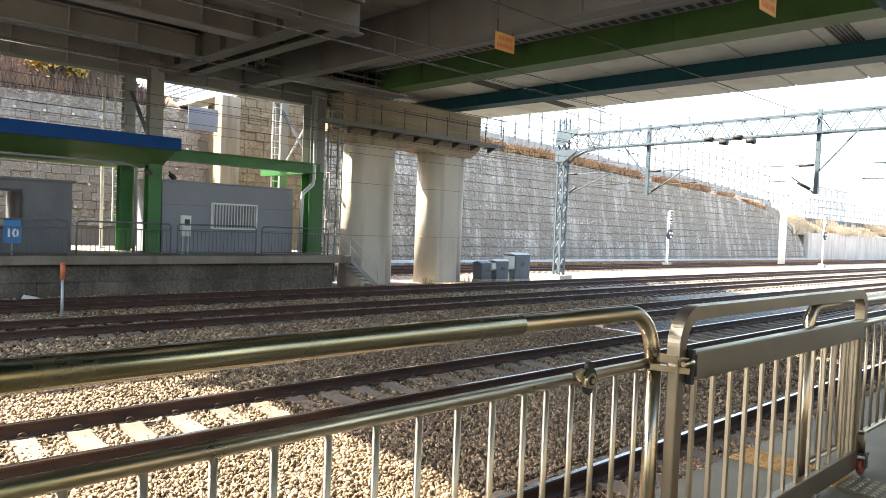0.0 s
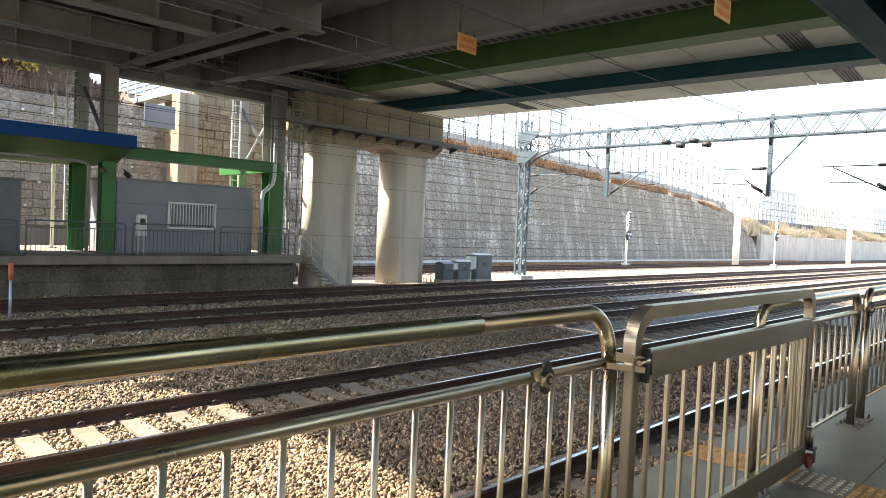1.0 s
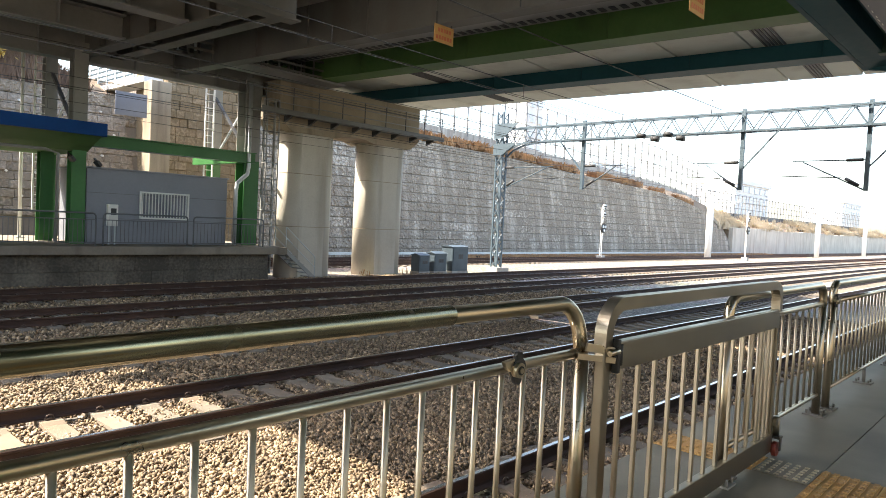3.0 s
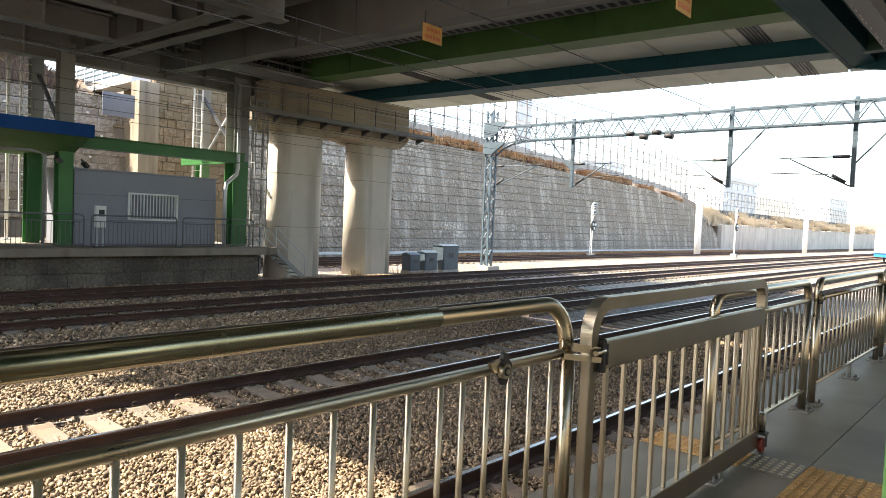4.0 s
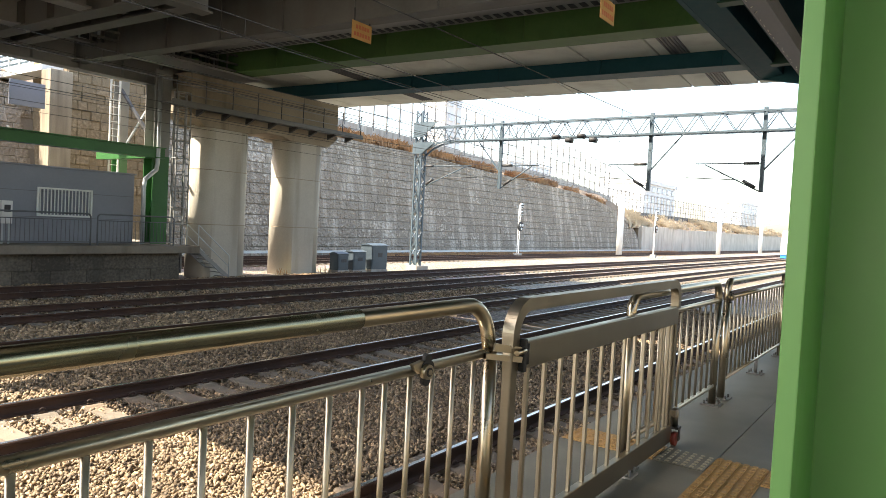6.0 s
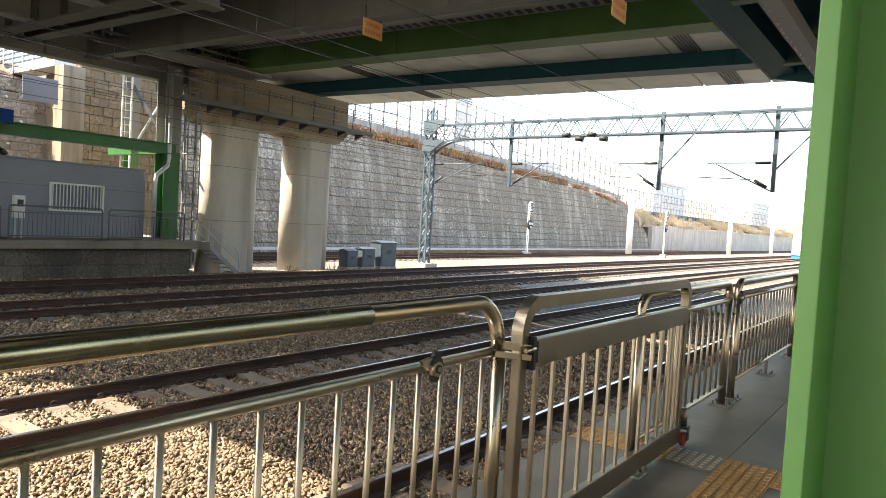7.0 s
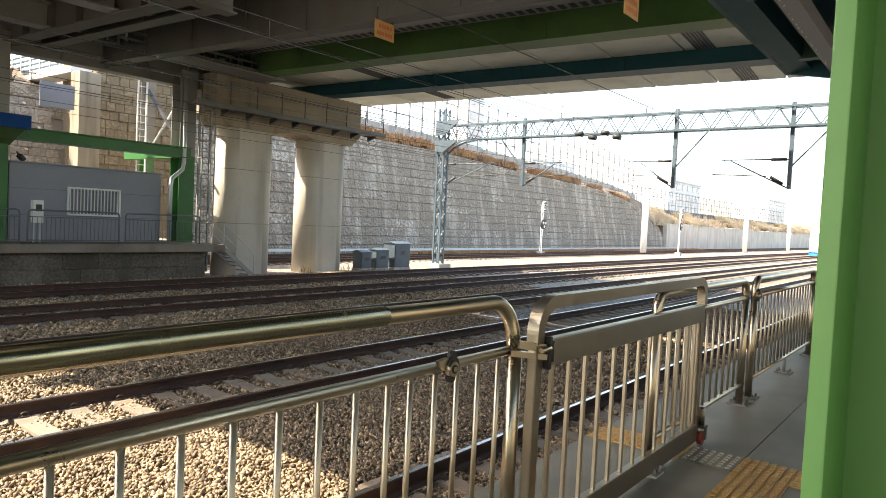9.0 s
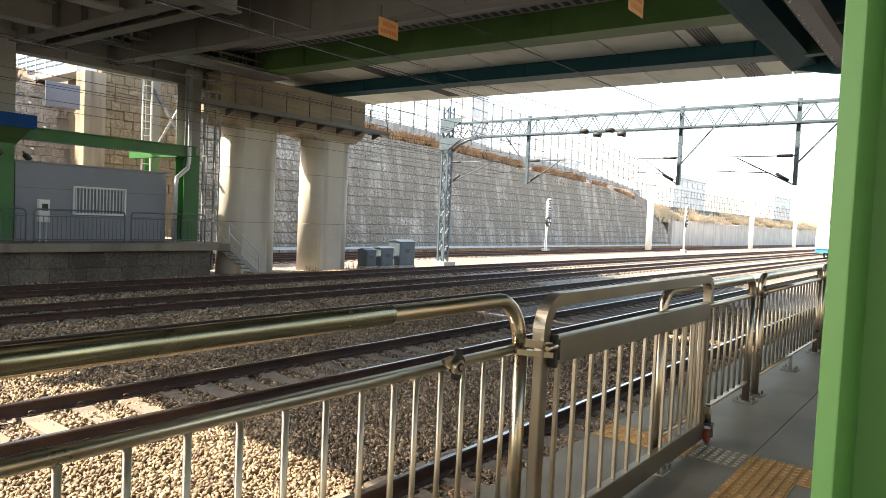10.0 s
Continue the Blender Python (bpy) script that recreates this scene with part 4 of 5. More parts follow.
for z in (6.98, 7.25, 7.6):
    b = B()
    box(b, 11.4, 18.0, -0.45, -0.4, z, z + 0.08)
    part("cross_bar", b, GIRDERGREY, hb)
b = B()
box(b, 13.4, 18.4, -0.5, 0.9, 6.86, 6.94)
part("tray", b, STEELGREY, hb)
for (x, y, z) in ((8.35, 25.0, 2.95), (9.2, 25.0, 2.85)):
    fl = thing("floodlight", "small black floodlight on a column bracket", "lamp", (x, y, z), "column floodlights")
    b = B()
    bar(b, (0, 0.1, 0.1), (0, -0.12, 0.0), 0.05)
    part("arm", b, DARK, fl)
    b = B()
    bar(b, (-0.05, -0.2, -0.02), (0.1, -0.14, -0.16), 0.2, 0.1)
    part("head", b, BLACK, fl)

pil = thing("concrete_pilaster", "pale concrete pilaster against the stone wall", "pilaster", (0, 32.0, 0), kind="structure")
b = B()
box(b, 14.2, 15.17, 0, 0.9, -1.5, 7.34, 0.03)
part("shaft", b, CAP, pil)
hung_sign(12.8, 12.4, 6.03)
hung_sign(13.35, 5.85, 5.82)


# ---- retaining wall ----
TOPLINE = ((-60, 6.72), (5, 6.72), (35, 7.3), (45, 7.2), (58, 6.65), (77, 6.05), (83.4, 5.4), (88.2, 4.72), (92.8, 3.8), (96.1, 2.65), (98.2, 0.9), (99.3, -1.35))


def wall_top(x):
    return float(np.interp(x, [p[0] for p in TOPLINE], [p[1] for p in TOPLINE]))


def fence_base(x):
    """Top of the concrete base under the fence on the bank."""
    return float(np.interp(x, (20, 45.5, 83, 97), (9.6, 9.2, 7.75, 6.6)))


WY, BATTER = 34.7, 0.17


def bank_z(x):
    """Ground behind the wall's edge."""
    return float(np.interp(x, (-60, 5, 35, 45, 92, 105, 250), (6.7, 6.7, 7.3, 7.2, 5.5, 2.6, 2.5)))


def wall_y(z):
    return WY + (z + 1.4) * BATTER


rw = thing("retaining_wall", "tall grey retaining wall of weathered concrete blocks", "wall", kind="structure")
b = B()
xs = [p[0] for p in TOPLINE]
for xa, xb in zip(xs, xs[1:]):
    za, zb = wall_top(xa), wall_top(xb)
    v = [b.verts.new(p) for p in ((xa, wall_y(-1.6) + 0.06, -1.6), (xb, wall_y(-1.6) + 0.06, -1.6), (xb, wall_y(zb) + 0.06, zb), (xa, wall_y(za) + 0.06, za),
                                  (xa, 38.5, -1.6), (xb, 38.5, -1.6), (xb, 38.5, zb), (xa, 38.5, za))]
    for f in ((0, 1, 2, 3), (7, 6, 5, 4), (3, 2, 6, 7), (0, 3, 7, 4), (1, 5, 6, 2)):
        b.faces.new([v[i] for i in f])
part("wall_core", b, MORTAR, rw)

def block_mesh(w, h, c=0.025):
    b = B()
    lo = [b.verts.new(p) for p in ((-w / 2, 0.12, -h / 2), (w / 2, 0.12, -h / 2), (w / 2, 0.12, h / 2), (-w / 2, 0.12, h / 2))]
    md = [b.verts.new((p.co.x, 0.03, p.co.z)) for p in lo]
    hi = [b.verts.new((math.copysign(abs(p.co.x) - c, p.co.x), 0, math.copysign(abs(p.co.z) - c, p.co.z))) for p in lo]
    for a, d in ((lo, md), (md, hi)):
        for k in range(4):
            b.faces.new((a[k], a[(k + 1) % 4], d[(k + 1) % 4], d[k]))
    b.faces.new(hi)
    return mesh_of(b, "block", WALLBLOCK)


BW, BH = 1.55, 0.68
BLOCK = block_mesh(BW - 0.004, BH - 0.055)
lean = math.degrees(math.atan(BATTER))
rest = []
rr = random.Random(9)
count = 0
for j in range(13):
    z = -1.4 + BH * (j + 0.5)
    x = 15.0 + rr.uniform(0, BW)
    while x < 99:
        if z + BH * 0.4 < min(wall_top(x - 0.8), wall_top(x + 0.8)):
            m = pose(x, wall_y(z) + rr.uniform(-0.03, 0.02), z, -lean, 0, rr.uniform(-0.5, 0.5))
            if 20 < x < 66 and count < 300:
                share("block", BLOCK, rw, m)
                count += 1
            else:
                rest.append(m)
        x += BW
b = B()
for m in rest:
    o = len(b.verts)
    b.from_mesh(BLOCK)
    b.verts.ensure_lookup_table()
    bmesh.ops.transform(b, matrix=m, verts=b.verts[o:])
tagged(part("far_blocks", b, WALLBLOCK, rw), kind="stuff")
# smaller, paler rough stones behind the far platform
STONES = [block_mesh(w - 0.004, 0.4 - 0.006, 0.03) for w in (0.42, 0.6, 0.8)]
for me in STONES:
    me.materials[0] = MASONRY
for j in range(15):
    z = 0.7 + 0.4 * (j + 0.5)
    x = 3.4 + rr.uniform(0, 0.6)
    while x < 14.6:
        k = rr.choice((0, 1, 1, 2))
        w = (0.42, 0.6, 0.8)[k]
        share("stone", STONES[k], rw, pose(x + w / 2, wall_y(z) + rr.uniform(-0.06, 0.03), z + rr.uniform(-0.015, 0.015), -lean, rr.uniform(-2.5, 2.5), rr.uniform(-2, 2)))
        x += w
b = B()
tube(b, [(0, 0.1, 0), (0, -0.14, -0.02)], 0.055, 8)
WEEP = mesh_of(b, "weep_pipe", WHITE)
for j in range(5):
    for i in range(9):
        z = 1.6 + j * 1.1
        share("weep_pipe", WEEP, rw, pose(3.8 + i * 1.2 + 0.6 * (j % 2), wall_y(z), z))
b = B()
for xa, xb in zip(xs[1:9], xs[2:10]):
    za, zb = wall_top(xa), wall_top(xb)
    bar(b, (xa, wall_y(za) + 0.05, za - 0.2), (xb, wall_y(zb) + 0.05, zb - 0.2), 0.3, 0.5)
part("coping", b, WALLBLOCK, rw)

# stone-faced pillar wall behind the far platform
pw = thing("stone_abutment", "tan rough stone abutment wall with a corner pillar", "wall", kind="structure")
b = B()
box(b, 15.17, 19.5, 32.6, 36.0, -1.5, 8.6)
part("abutment", b, SANDSTONE, pw)
SBS = [block_mesh(w - 0.004, 0.416, 0.03) for w in (0.45, 0.65)]
for me in SBS:
    me.materials[0] = SANDSTONE
for j in range(14):
    x = 15.2
    while x < 19.0:
        k = rr.choice((0, 1))
        w = (0.45, 0.65)[k]
        share("stone", SBS[k], pw, pose(x + w / 2, 32.53 + rr.uniform(-0.04, 0.04), 2.2 + j * 0.42, 0, rr.uniform(-2, 2), rr.uniform(-2, 2)))
        x += w
bal = thing("footbridge_balcony", "white steel footbridge end with blue-grey railings above the stone wall", "footbridge", (0, 33, 0))
b = B()
box(b, 14.2, 15.15, -0.1, 9.0, 7.35, 7.62)
part("deck", b, WHITE, bal)
for z in (7.85, 8.1, 8.35, 8.6):
    b = B()
    bar(b, (14.24, -0.1, z), (14.24, 9.0, z), 0.07)
    part("rail", b, BLUEGREY, bal)
for i in range(9):
    b = B()
    bar(b, (14.24, -0.05 + i * 1.12, 7.62), (14.24, -0.05 + i * 1.12, 8.65), 0.08)
    part("post", b, WHITE, bal)
b = B()
box(b, 12.6, 14.05, -0.9, -0.85, 5.5, 6.57, 0.01)
part("grey_panel", b, CABIN, bal)

# bank above the wall with dry growth
b = B()
n = 60
for i in range(n):
    xa, xb = -60 + i * 4.2, -60 + (i + 1) * 4.2
    za = [bank_z(q) for q in (xa, xb)]
    rows = []
    for q, z in zip((xa, xb), za):
        rows.append([b.verts.new((q, yy, min(z, wall_top(q)) + dz if yy < 37 and q < 96 else z + dz)) for yy, dz in ((36.2, -0.1), (37.5, 0.45 + 0.2 * math.sin(q)), (39.0, 1.2), (60, 2.0), (200, 4))])
    for k in range(4):
        b.faces.new((rows[0][k], rows[1][k], rows[1][k + 1], rows[0][k + 1]))
solo("bank", b, SOIL, "dry brown earth bank above the wall", "bank", kind="structure")


STRAW = material("straw", (0.36, 0.29, 0.19), (0.72, 0.62, 0.46), 0.9, grain=3, patch=0.4, bump=0)


def tufts(name, spots, height, mat, label, seed, wide=0.05):
    r = random.Random(seed)
    b = B()
    for (x, y, z) in spots:
        for _ in range(9):
            a = r.uniform(0, 6.28)
            h = height * r.uniform(0.5, 1.1)
            dx, dy = math.cos(a) * h * r.uniform(0.1, 0.8), math.sin(a) * h * r.uniform(0.1, 0.8)
            px, py = x + r.uniform(-0.3, 0.3), y + r.uniform(-0.3, 0.3)
            w = wide * r.uniform(0.7, 1.5)
            s = [(px - w, py, z), (px + w, py, z), (px + dx * 0.5 + w * 0.6, py + dy * 0.5, z + h * 0.75), (px + dx * 0.5 - w * 0.6, py + dy * 0.5, z + h * 0.75)]
            vs = [b.verts.new(p) for p in s]
            b.faces.new(vs)
            t = b.verts.new((px + dx, py + dy, z + h * r.uniform(0.6, 1.0)))
            b.faces.new((vs[3], vs[2], t))
    return solo(name, b, mat, label, "grass", kind="stuff")


r = random.Random(3)
tufts("dry_grass", [(x, 36.4 + r.uniform(0, 1.6), wall_top(x) + 0.1 + r.uniform(0, 0.3)) for x in
                    [24 + r.random() * 64 for _ in range(2600)] if math.sin(x * 0.9) + math.sin(x * 0.37 + 1) + r.uniform(-0.8, 0.8) > (-0.8 if x < 62 else 0.1)], 0.75, REED, "rusty brown dry grass along the wall top", 11, 0.07)
tufts("dry_grass", [(x, 34.7 + u * 4.5, 2.2 + u * 1.9 + r.uniform(0, 0.3)) for x, u in [(r.uniform(98, 225), r.random() ** 1.5) for _ in range(2600)] if math.sin(x * 0.5) + math.sin(x * 0.23) + r.uniform(-1, 1) > 0.2], 1.0, STRAW,
      "tall dry reeds hanging over the low wall", 12, 0.09)
tufts("dry_grass", [(x, y, 2.3 + (y - 35.4) * 0.75 + r.uniform(-0.1, 0.4)) for x, y in [(r.uniform(94.5, 103), r.uniform(35.2, 37.8)) for _ in range(420)]], 1.1, STRAW,
      "tall dry reeds at the end of the stone wall", 18, 0.09)
tufts("dry_grass", [(r.uniform(34, 110), 33.2 + r.uniform(-0.7, 0.9), BED) for _ in range(1500)], 0.36, REED, "short dry grass along the foot of the wall", 13, 0.05)
tufts("dry_grass", [(r.uniform(20.2, 24.3), 24.1 + r.uniform(-0.15, 0.1), BED) for _ in range(3)], 0.4, REED, "dry weeds at the pier foot", 14, 0.015)
# brush-covered hillside above the wall at the far platform
b = B()
hx = [-60 + 4 * i for i in range(20)]
hill = [[b.verts.new((x, y, 6.7 + (y - 36.2) * 0.75 * min(1.0, max(0.0, (14 - x) / 4)) + 0.3 * math.sin(x * 1.3 + y))) for y in (36.2, 38, 40, 43, 47, 55)] for x in hx]
for i in range(len(hx) - 1):
    for k in range(5):
        b.faces.new((hill[i][k], hill[i + 1][k], hill[i + 1][k + 1], hill[i][k + 1]))
solo("hillside", b, SOIL, "steep brown brushy hillside above the stone wall", "hillside", kind="structure")
tufts("brush", [(x, y, 6.7 + (y - 36.2) * 0.75 * min(1.0, max(0.0, (14 - x) / 4))) for x, y in
                [(r.uniform(0, 13), 36.3 + r.random() * 11) for _ in range(3500)]], 1.1, BRUSH, "tangled brown leafless brush on the hillside", 17, 0.02)


# low wall farther on
lw = thing("low_wall", "pale concrete panel wall with streaks below the reeds", "wall", kind="structure")
for i in range(26):
    b = B()
    box(b, 98.5 + i * 5, 103.45 + i * 5, 34.6, 35.2, -1.5, 2.5 + 0.1 * math.sin(i), 0.03)
    part("panel", b, PIER, lw)
b = B()
box(b, 98.5, 228, 35.2, 40, -1.5, 2.45)
part("backfill", b, SOIL, lw)

# noise fence on the bank
nf = thing("bank_fence", "tall post and rail fence with a concrete base on the bank", "fence", (0, 39.2, 0))
b = B()
bar(b, (0, 0, -0.3), (0, 0, 4.5), 0.11)
for z in (0.0, 1.12, 2.24, 3.36):
    box(b, -0.07, 0.07, -0.08, 0.02, z - 0.05, z + 0.06)
POST = mesh_of(b, "post", FENCEGREY)
x = 26.0
while x < 97:
    share("post", POST, nf, pose(x, 0, fence_base(x)))
    x += 1.75
for dz in (0.08, 1.12, 2.24, 3.36, 4.45):
    b = B()
    for xa, xb in ((26, 45.5), (45.5, 83), (83, 97)):
        bar(b, (xa, 0, fence_base(xa) + dz), (xb, 0, fence_base(xb) + dz), 0.055)
    part("rail", b, FENCEGREY, nf)
for xa, xb in ((20, 45.5), (45.5, 83), (83, 97)):
    b = B()
    bar(b, (xa, 0.1, fence_base(xa) - 0.75), (xb, 0.1, fence_base(xb) - 0.75), 0.3, 1.5)
    part("concrete_base", b, CONCRETE, nf)

# the fence goes on farther down the line
pf = thing("picket_fence", "grey post and rail fence above the reeds", "fence", (0, 40.0, 4.8))
b = B()
bar(b, (0, 0, -0.9), (0, 0, 3.3), 0.13)
box(b, -0.09, 0.09, -0.09, 0.02, 1.0, 1.12)
PICKET = mesh_of(b, "picket", FENCEGREY)
for i in range(62):
    share("picket", PICKET, pf, pose(98 + i * 1.75, 0, 0))
for z in (0.1, 1.06, 2.1, 3.2):
    b = B()
    bar(b, (97.5, 0, z), (206, 0, z), 0.08)
    part("rail", b, FENCEGREY, pf)
b = B()
bar(b, (97.5, 0.12, -0.2), (206, 0.12, -0.2), 0.2, 0.8)
part("concrete_base", b, FENCEGREY, pf)
# broad dry bank under it
b = B()
v = [b.verts.new(p) for p in ((93, 36, 2.4), (230, 36, 2.4), (230, 40, 4.2), (93, 40, 4.4), (230, 60, 5.0), (93, 60, 5.0))]
b.faces.new((v[0], v[1], v[2], v[3]))
b.faces.new((v[3], v[2], v[4], v[5]))
solo("dry_bank", b, SOIL, "dry straw-coloured bank behind the low wall", "bank", kind="structure")

# cable duct along the wall foot
du = thing("cable_duct", "pale grey cable duct on short posts along the wall foot", "duct", (0, 33.9, 0))
b = B()
box(b, -20, 100, -0.12, 0.12, -1.08, -0.92)
part("duct", b, GALV, du)
for i in range(24):
    b = B()
    bar(b, (18 + i * 3.0, 0, -1.4), (18 + i * 3.0, 0, -1.05), 0.1)
    part("post", b, CONCRETE, du)

# ---- trackside cabinets ----
def cabinet(x, y, w, d, h, label):
    c = thing("trackside_cabinet", label, "cabinet", (x, y, BED), "trackside cabinets")
    b = B()
    box(b, -w / 2 - 0.03, w / 2 + 0.03, -d / 2 - 0.03, d / 2 + 0.03, -0.1, 0.12)
    part("plinth", b, CONCRETE, c)
    b = B()
    box(b, -w / 2, w / 2, -d / 2, d / 2, 0.12, h, 0.015)
    body = part("body", b, CABINET, c)
    b = B()
    prism(b, [(-d / 2 - 0.05, h), (d / 2 + 0.05, h), (0, h + 0.1)], -w / 2 - 0.05, w / 2 + 0.05, "x")
    part("lid", b, CABINET, c)
    b = B()
    box(b, -w / 2 + 0.05, w / 2 - 0.05, -d / 2 - 0.02, -d / 2, 0.2, h - 0.08, 0.006)
    door = part("door", b, CABINET, body)
    b = B()
    for i in range(3):
        box(b, -0.16 + i * 0.13, -0.06 + i * 0.13, -d / 2 - 0.03, -d / 2 - 0.022, h * 0.55, h * 0.72)
    part("writing_bars", b, DARK, door)


cabinet(24.95, 24.35, 0.75, 0.6, 0.95, "small blue-grey steel trackside cabinet")
cabinet(26.1, 24.3, 0.95, 0.6, 1.05, "blue-grey steel trackside cabinet with a sloped lid")
cabinet(27.55, 24.3, 1.25, 0.8, 1.4, "large blue-grey steel trackside cabinet")

# ---- catenary gantry ----
GX = 31.5
gan = thing("catenary_gantry", "blue-grey lattice portal carrying the overhead wires", "gantry", (GX, 0, 0))


def lattice_mast(y, z0, z1):
    w = 0.21
    for sx in (-1, 1):
        for sy in (-1, 1):
            b = B()
            bar(b, (sx * w, y + sy * w, z0), (sx * w, y + sy * w, z1), 0.085)
            part("mast_leg", b, BLUEGREY, gan)
    b = B()
    n = int((z1 - z0) / 0.5)
    for i in range(n):
        a, c = z0 + i * (z1 - z0) / n, z0 + (i + 1) * (z1 - z0) / n
        s = 1 if i % 2 else -1
        for k in (-1, 1):
            bar(b, (-s * w, y + k * w, a), (s * w, y + k * w, c), 0.055)
            bar(b, (k * w, y - s * w, a), (k * w, y + s * w, c), 0.055)
    part("mast_lacing", b, BLUEGREY, gan)
    b = B()
    box(b, -0.55, 0.55, y - 0.55, y + 0.55, -1.6, z0 + 0.02)
    part("footing", b, CONCRETE, gan)


for za, zb, w2 in ((6.3, 7.1, 1.0), (5.35, 5.95, 0.9)):
    b = B()
    prism(b, [(24.9, za), (24.25, za), (24.25 - w2, zb), (24.25 - w2, zb + 0.05), (24.9, zb + 0.05)], -0.33, -0.29, "x")
    part("gusset_plate", b, BLUEGREY, gan)
lattice_mast(24.55, -1.2, 7.85)
lattice_mast(-11.0, -0.1, 7.85)
ZB, ZT = 6.03, 6.86
for sx in (-0.25, 0.25):
    for z in (ZB, ZT):
        b = B()
        bar(b, (sx, 22.2 if z == ZB else 24.5, z), (sx, -11.0, z), 0.08)
        part("chord", b, BLUEGREY, gan)
    b = B()
    pts = [(sx, 22.3, ZB), (sx, 23.2, ZB - 0.12), (sx, 23.9, ZB - 0.4), (sx, 24.4, ZB - 0.8)]
    for p, q in zip(pts, pts[1:]):
        bar(b, p, q, 0.09)
    part("haunch", b, BLUEGREY, gan)
    b = B()
    y = 24.2
    k = 0
    while y > -10.5:
        z0, z1 = (ZB, ZT) if k % 2 else (ZT, ZB)
        bar(b, (sx, y, z0), (sx, y - 0.55, z1), 0.04)
        y -= 0.55
        k += 1
    part("lacing", b, BLUEGREY, gan)
b = B()
y = 24.0
while y > -10.5:
    for z in (ZB, ZT):
        bar(b, (-0.25, y, z), (0.25, y - 1.1, z), 0.035)
    y -= 1.1
tagged(part("cross_lacing", b, BLUEGREY, gan), kind="stuff")
for y in (19.06, 10.9, 6.0):
    b = B()
    bar(b, (0, y, 3.4), (0, y, 7.05), 0.16)
    box(b, -0.3, 0.3, y - 0.12, y + 0.12, ZB - 0.05, ZB + 0.05)
    part("drop_post", b, BLUEGREY, gan)
    b = B()
    bar(b, (0, y, 4.3), (0, y - 1.5 if y < 15 else y + 1.5, ZB), 0.06)
    part("drop_brace", b, BLUEGREY, gan)
for y, z in ((15.67, 6.04), (14.94, 5.84), (14.29, 6.04), (13.66, 5.82)):
    b = B()
    tube(b, [(-0.3, y + 0.2, z + 0.02), (-0.3, y + 0.05, z + 0.01), (-0.3, y - 0.18, z - 0.04)], 0.125, 10)
    bar(b, (-0.3, y, z + 0.05), (-0.25, y, ZB), 0.04)
    part("insulator", b, BLACK, gan, "dark ribbed insulator")
for y in (21.5, 16.9, 12.4):
    b = B()
    tube(b, [(0, y, ZT), (0, y, ZT + 0.75)], 0.03, 6)
    box(b, -0.05, 0.05, y - 0.15, y + 0.15, ZT + 0.7, ZT + 0.76)
    part("wire_post", b, GALV, gan)


def cantilever(x, y_post, y_track, z):
    c = thing("cantilever_arm", "thin steel cantilever arm with dark insulators holding the overhead wire", "arm", (x, 0, z), "cantilever arms")
    s = 1 if y_track > y_post else -1
    b = B()
    tube(b, [(0, y_post + 0.1 * s, 1.05), (0, y_track + 0.3 * s, 1.05)], 0.03, 6)
    part("top_tube", b, BLUEGREY, c)
    b = B()
    tube(b, [(0, y_post + 0.1 * s, -0.15), (0, y_track - 0.1 * s, 1.0)], 0.03, 6)
    part("brace_tube", b, BLUEGREY, c)
    b = B()
    tube(b, [(0, y_post + 0.9 * s, 0.33), (0, y_track + 0.7 * s, 0.42)], 0.022, 6)
    part("steady_arm", b, DARK, c)
    for (ya, za), (yb, zb) in (((0.15, 1.05), (0.75, 1.05)), ((0.25, 0.0), (0.75, 0.3))):
        b = B()
        tube(b, [(0, y_post + ya * s, za), (0, y_post + yb * s, zb)], 0.07, 8)
        part("insulator", b, DARK, c)


cantilever(GX, 24.3, TRACKS["fifth"], 3.6)
cantilever(GX, 19.06, TRACKS["fourth"], 3.6)
cantilever(GX, 10.9, TRACKS["third"], 3.6)
cantilever(GX, 6.0, TRACKS["second"], 3.6)

# ---- overhead wires ----
wires = thing("overhead_wires", "thin dark overhead wires along the tracks", "wires", (0, 0, 0))
for k in ("second", "third", "fourth", "fifth"):
    y = TRACKS[k]
    b = B()
    tube(b, [(-40, y, 3.98), (260, y, 3.98)], 0.0065, 5)
    part("contact_wire", b, DARK, wires)
    b = B()
    pts = []
    for i in range(-40, 261, 5):
        u = ((i - 31.5) / 45.0) % 1.0
        pts.append((i, y, 4.6 - 0.35 * 4 * u * (1 - u)))
    tube(b, pts, 0.008, 5)
    part("messenger_wire", b, DARK, wires)
    for i in range(-5, 14):
        x = 31.5 + i * 5
        u = ((x - 31.5) / 45.0) % 1.0
        b = B()
        tube(b, [(x, y, 3.98), (x, y, 4.6 - 1.4 * u * (1 - u))], 0.006, 4)
        part("dropper", b, DARK, wires)
for y, z, r in ((10.6, 6.35, 0.016), (19.4, 5.4, 0.014), (15.2, 6.1, 0.012), (23.2, 5.0, 0.012), (23.3, 6.3, 0.012)):
    b = B()
    pts = [(x, y, z + 0.0006 * ((x - 5) ** 2) * 0.25) for x in range(-40, 29 if y < 12 else 60, 4)]
    tube(b, pts, r, 5)
    part("feeder_wire", b, DARK, wires)


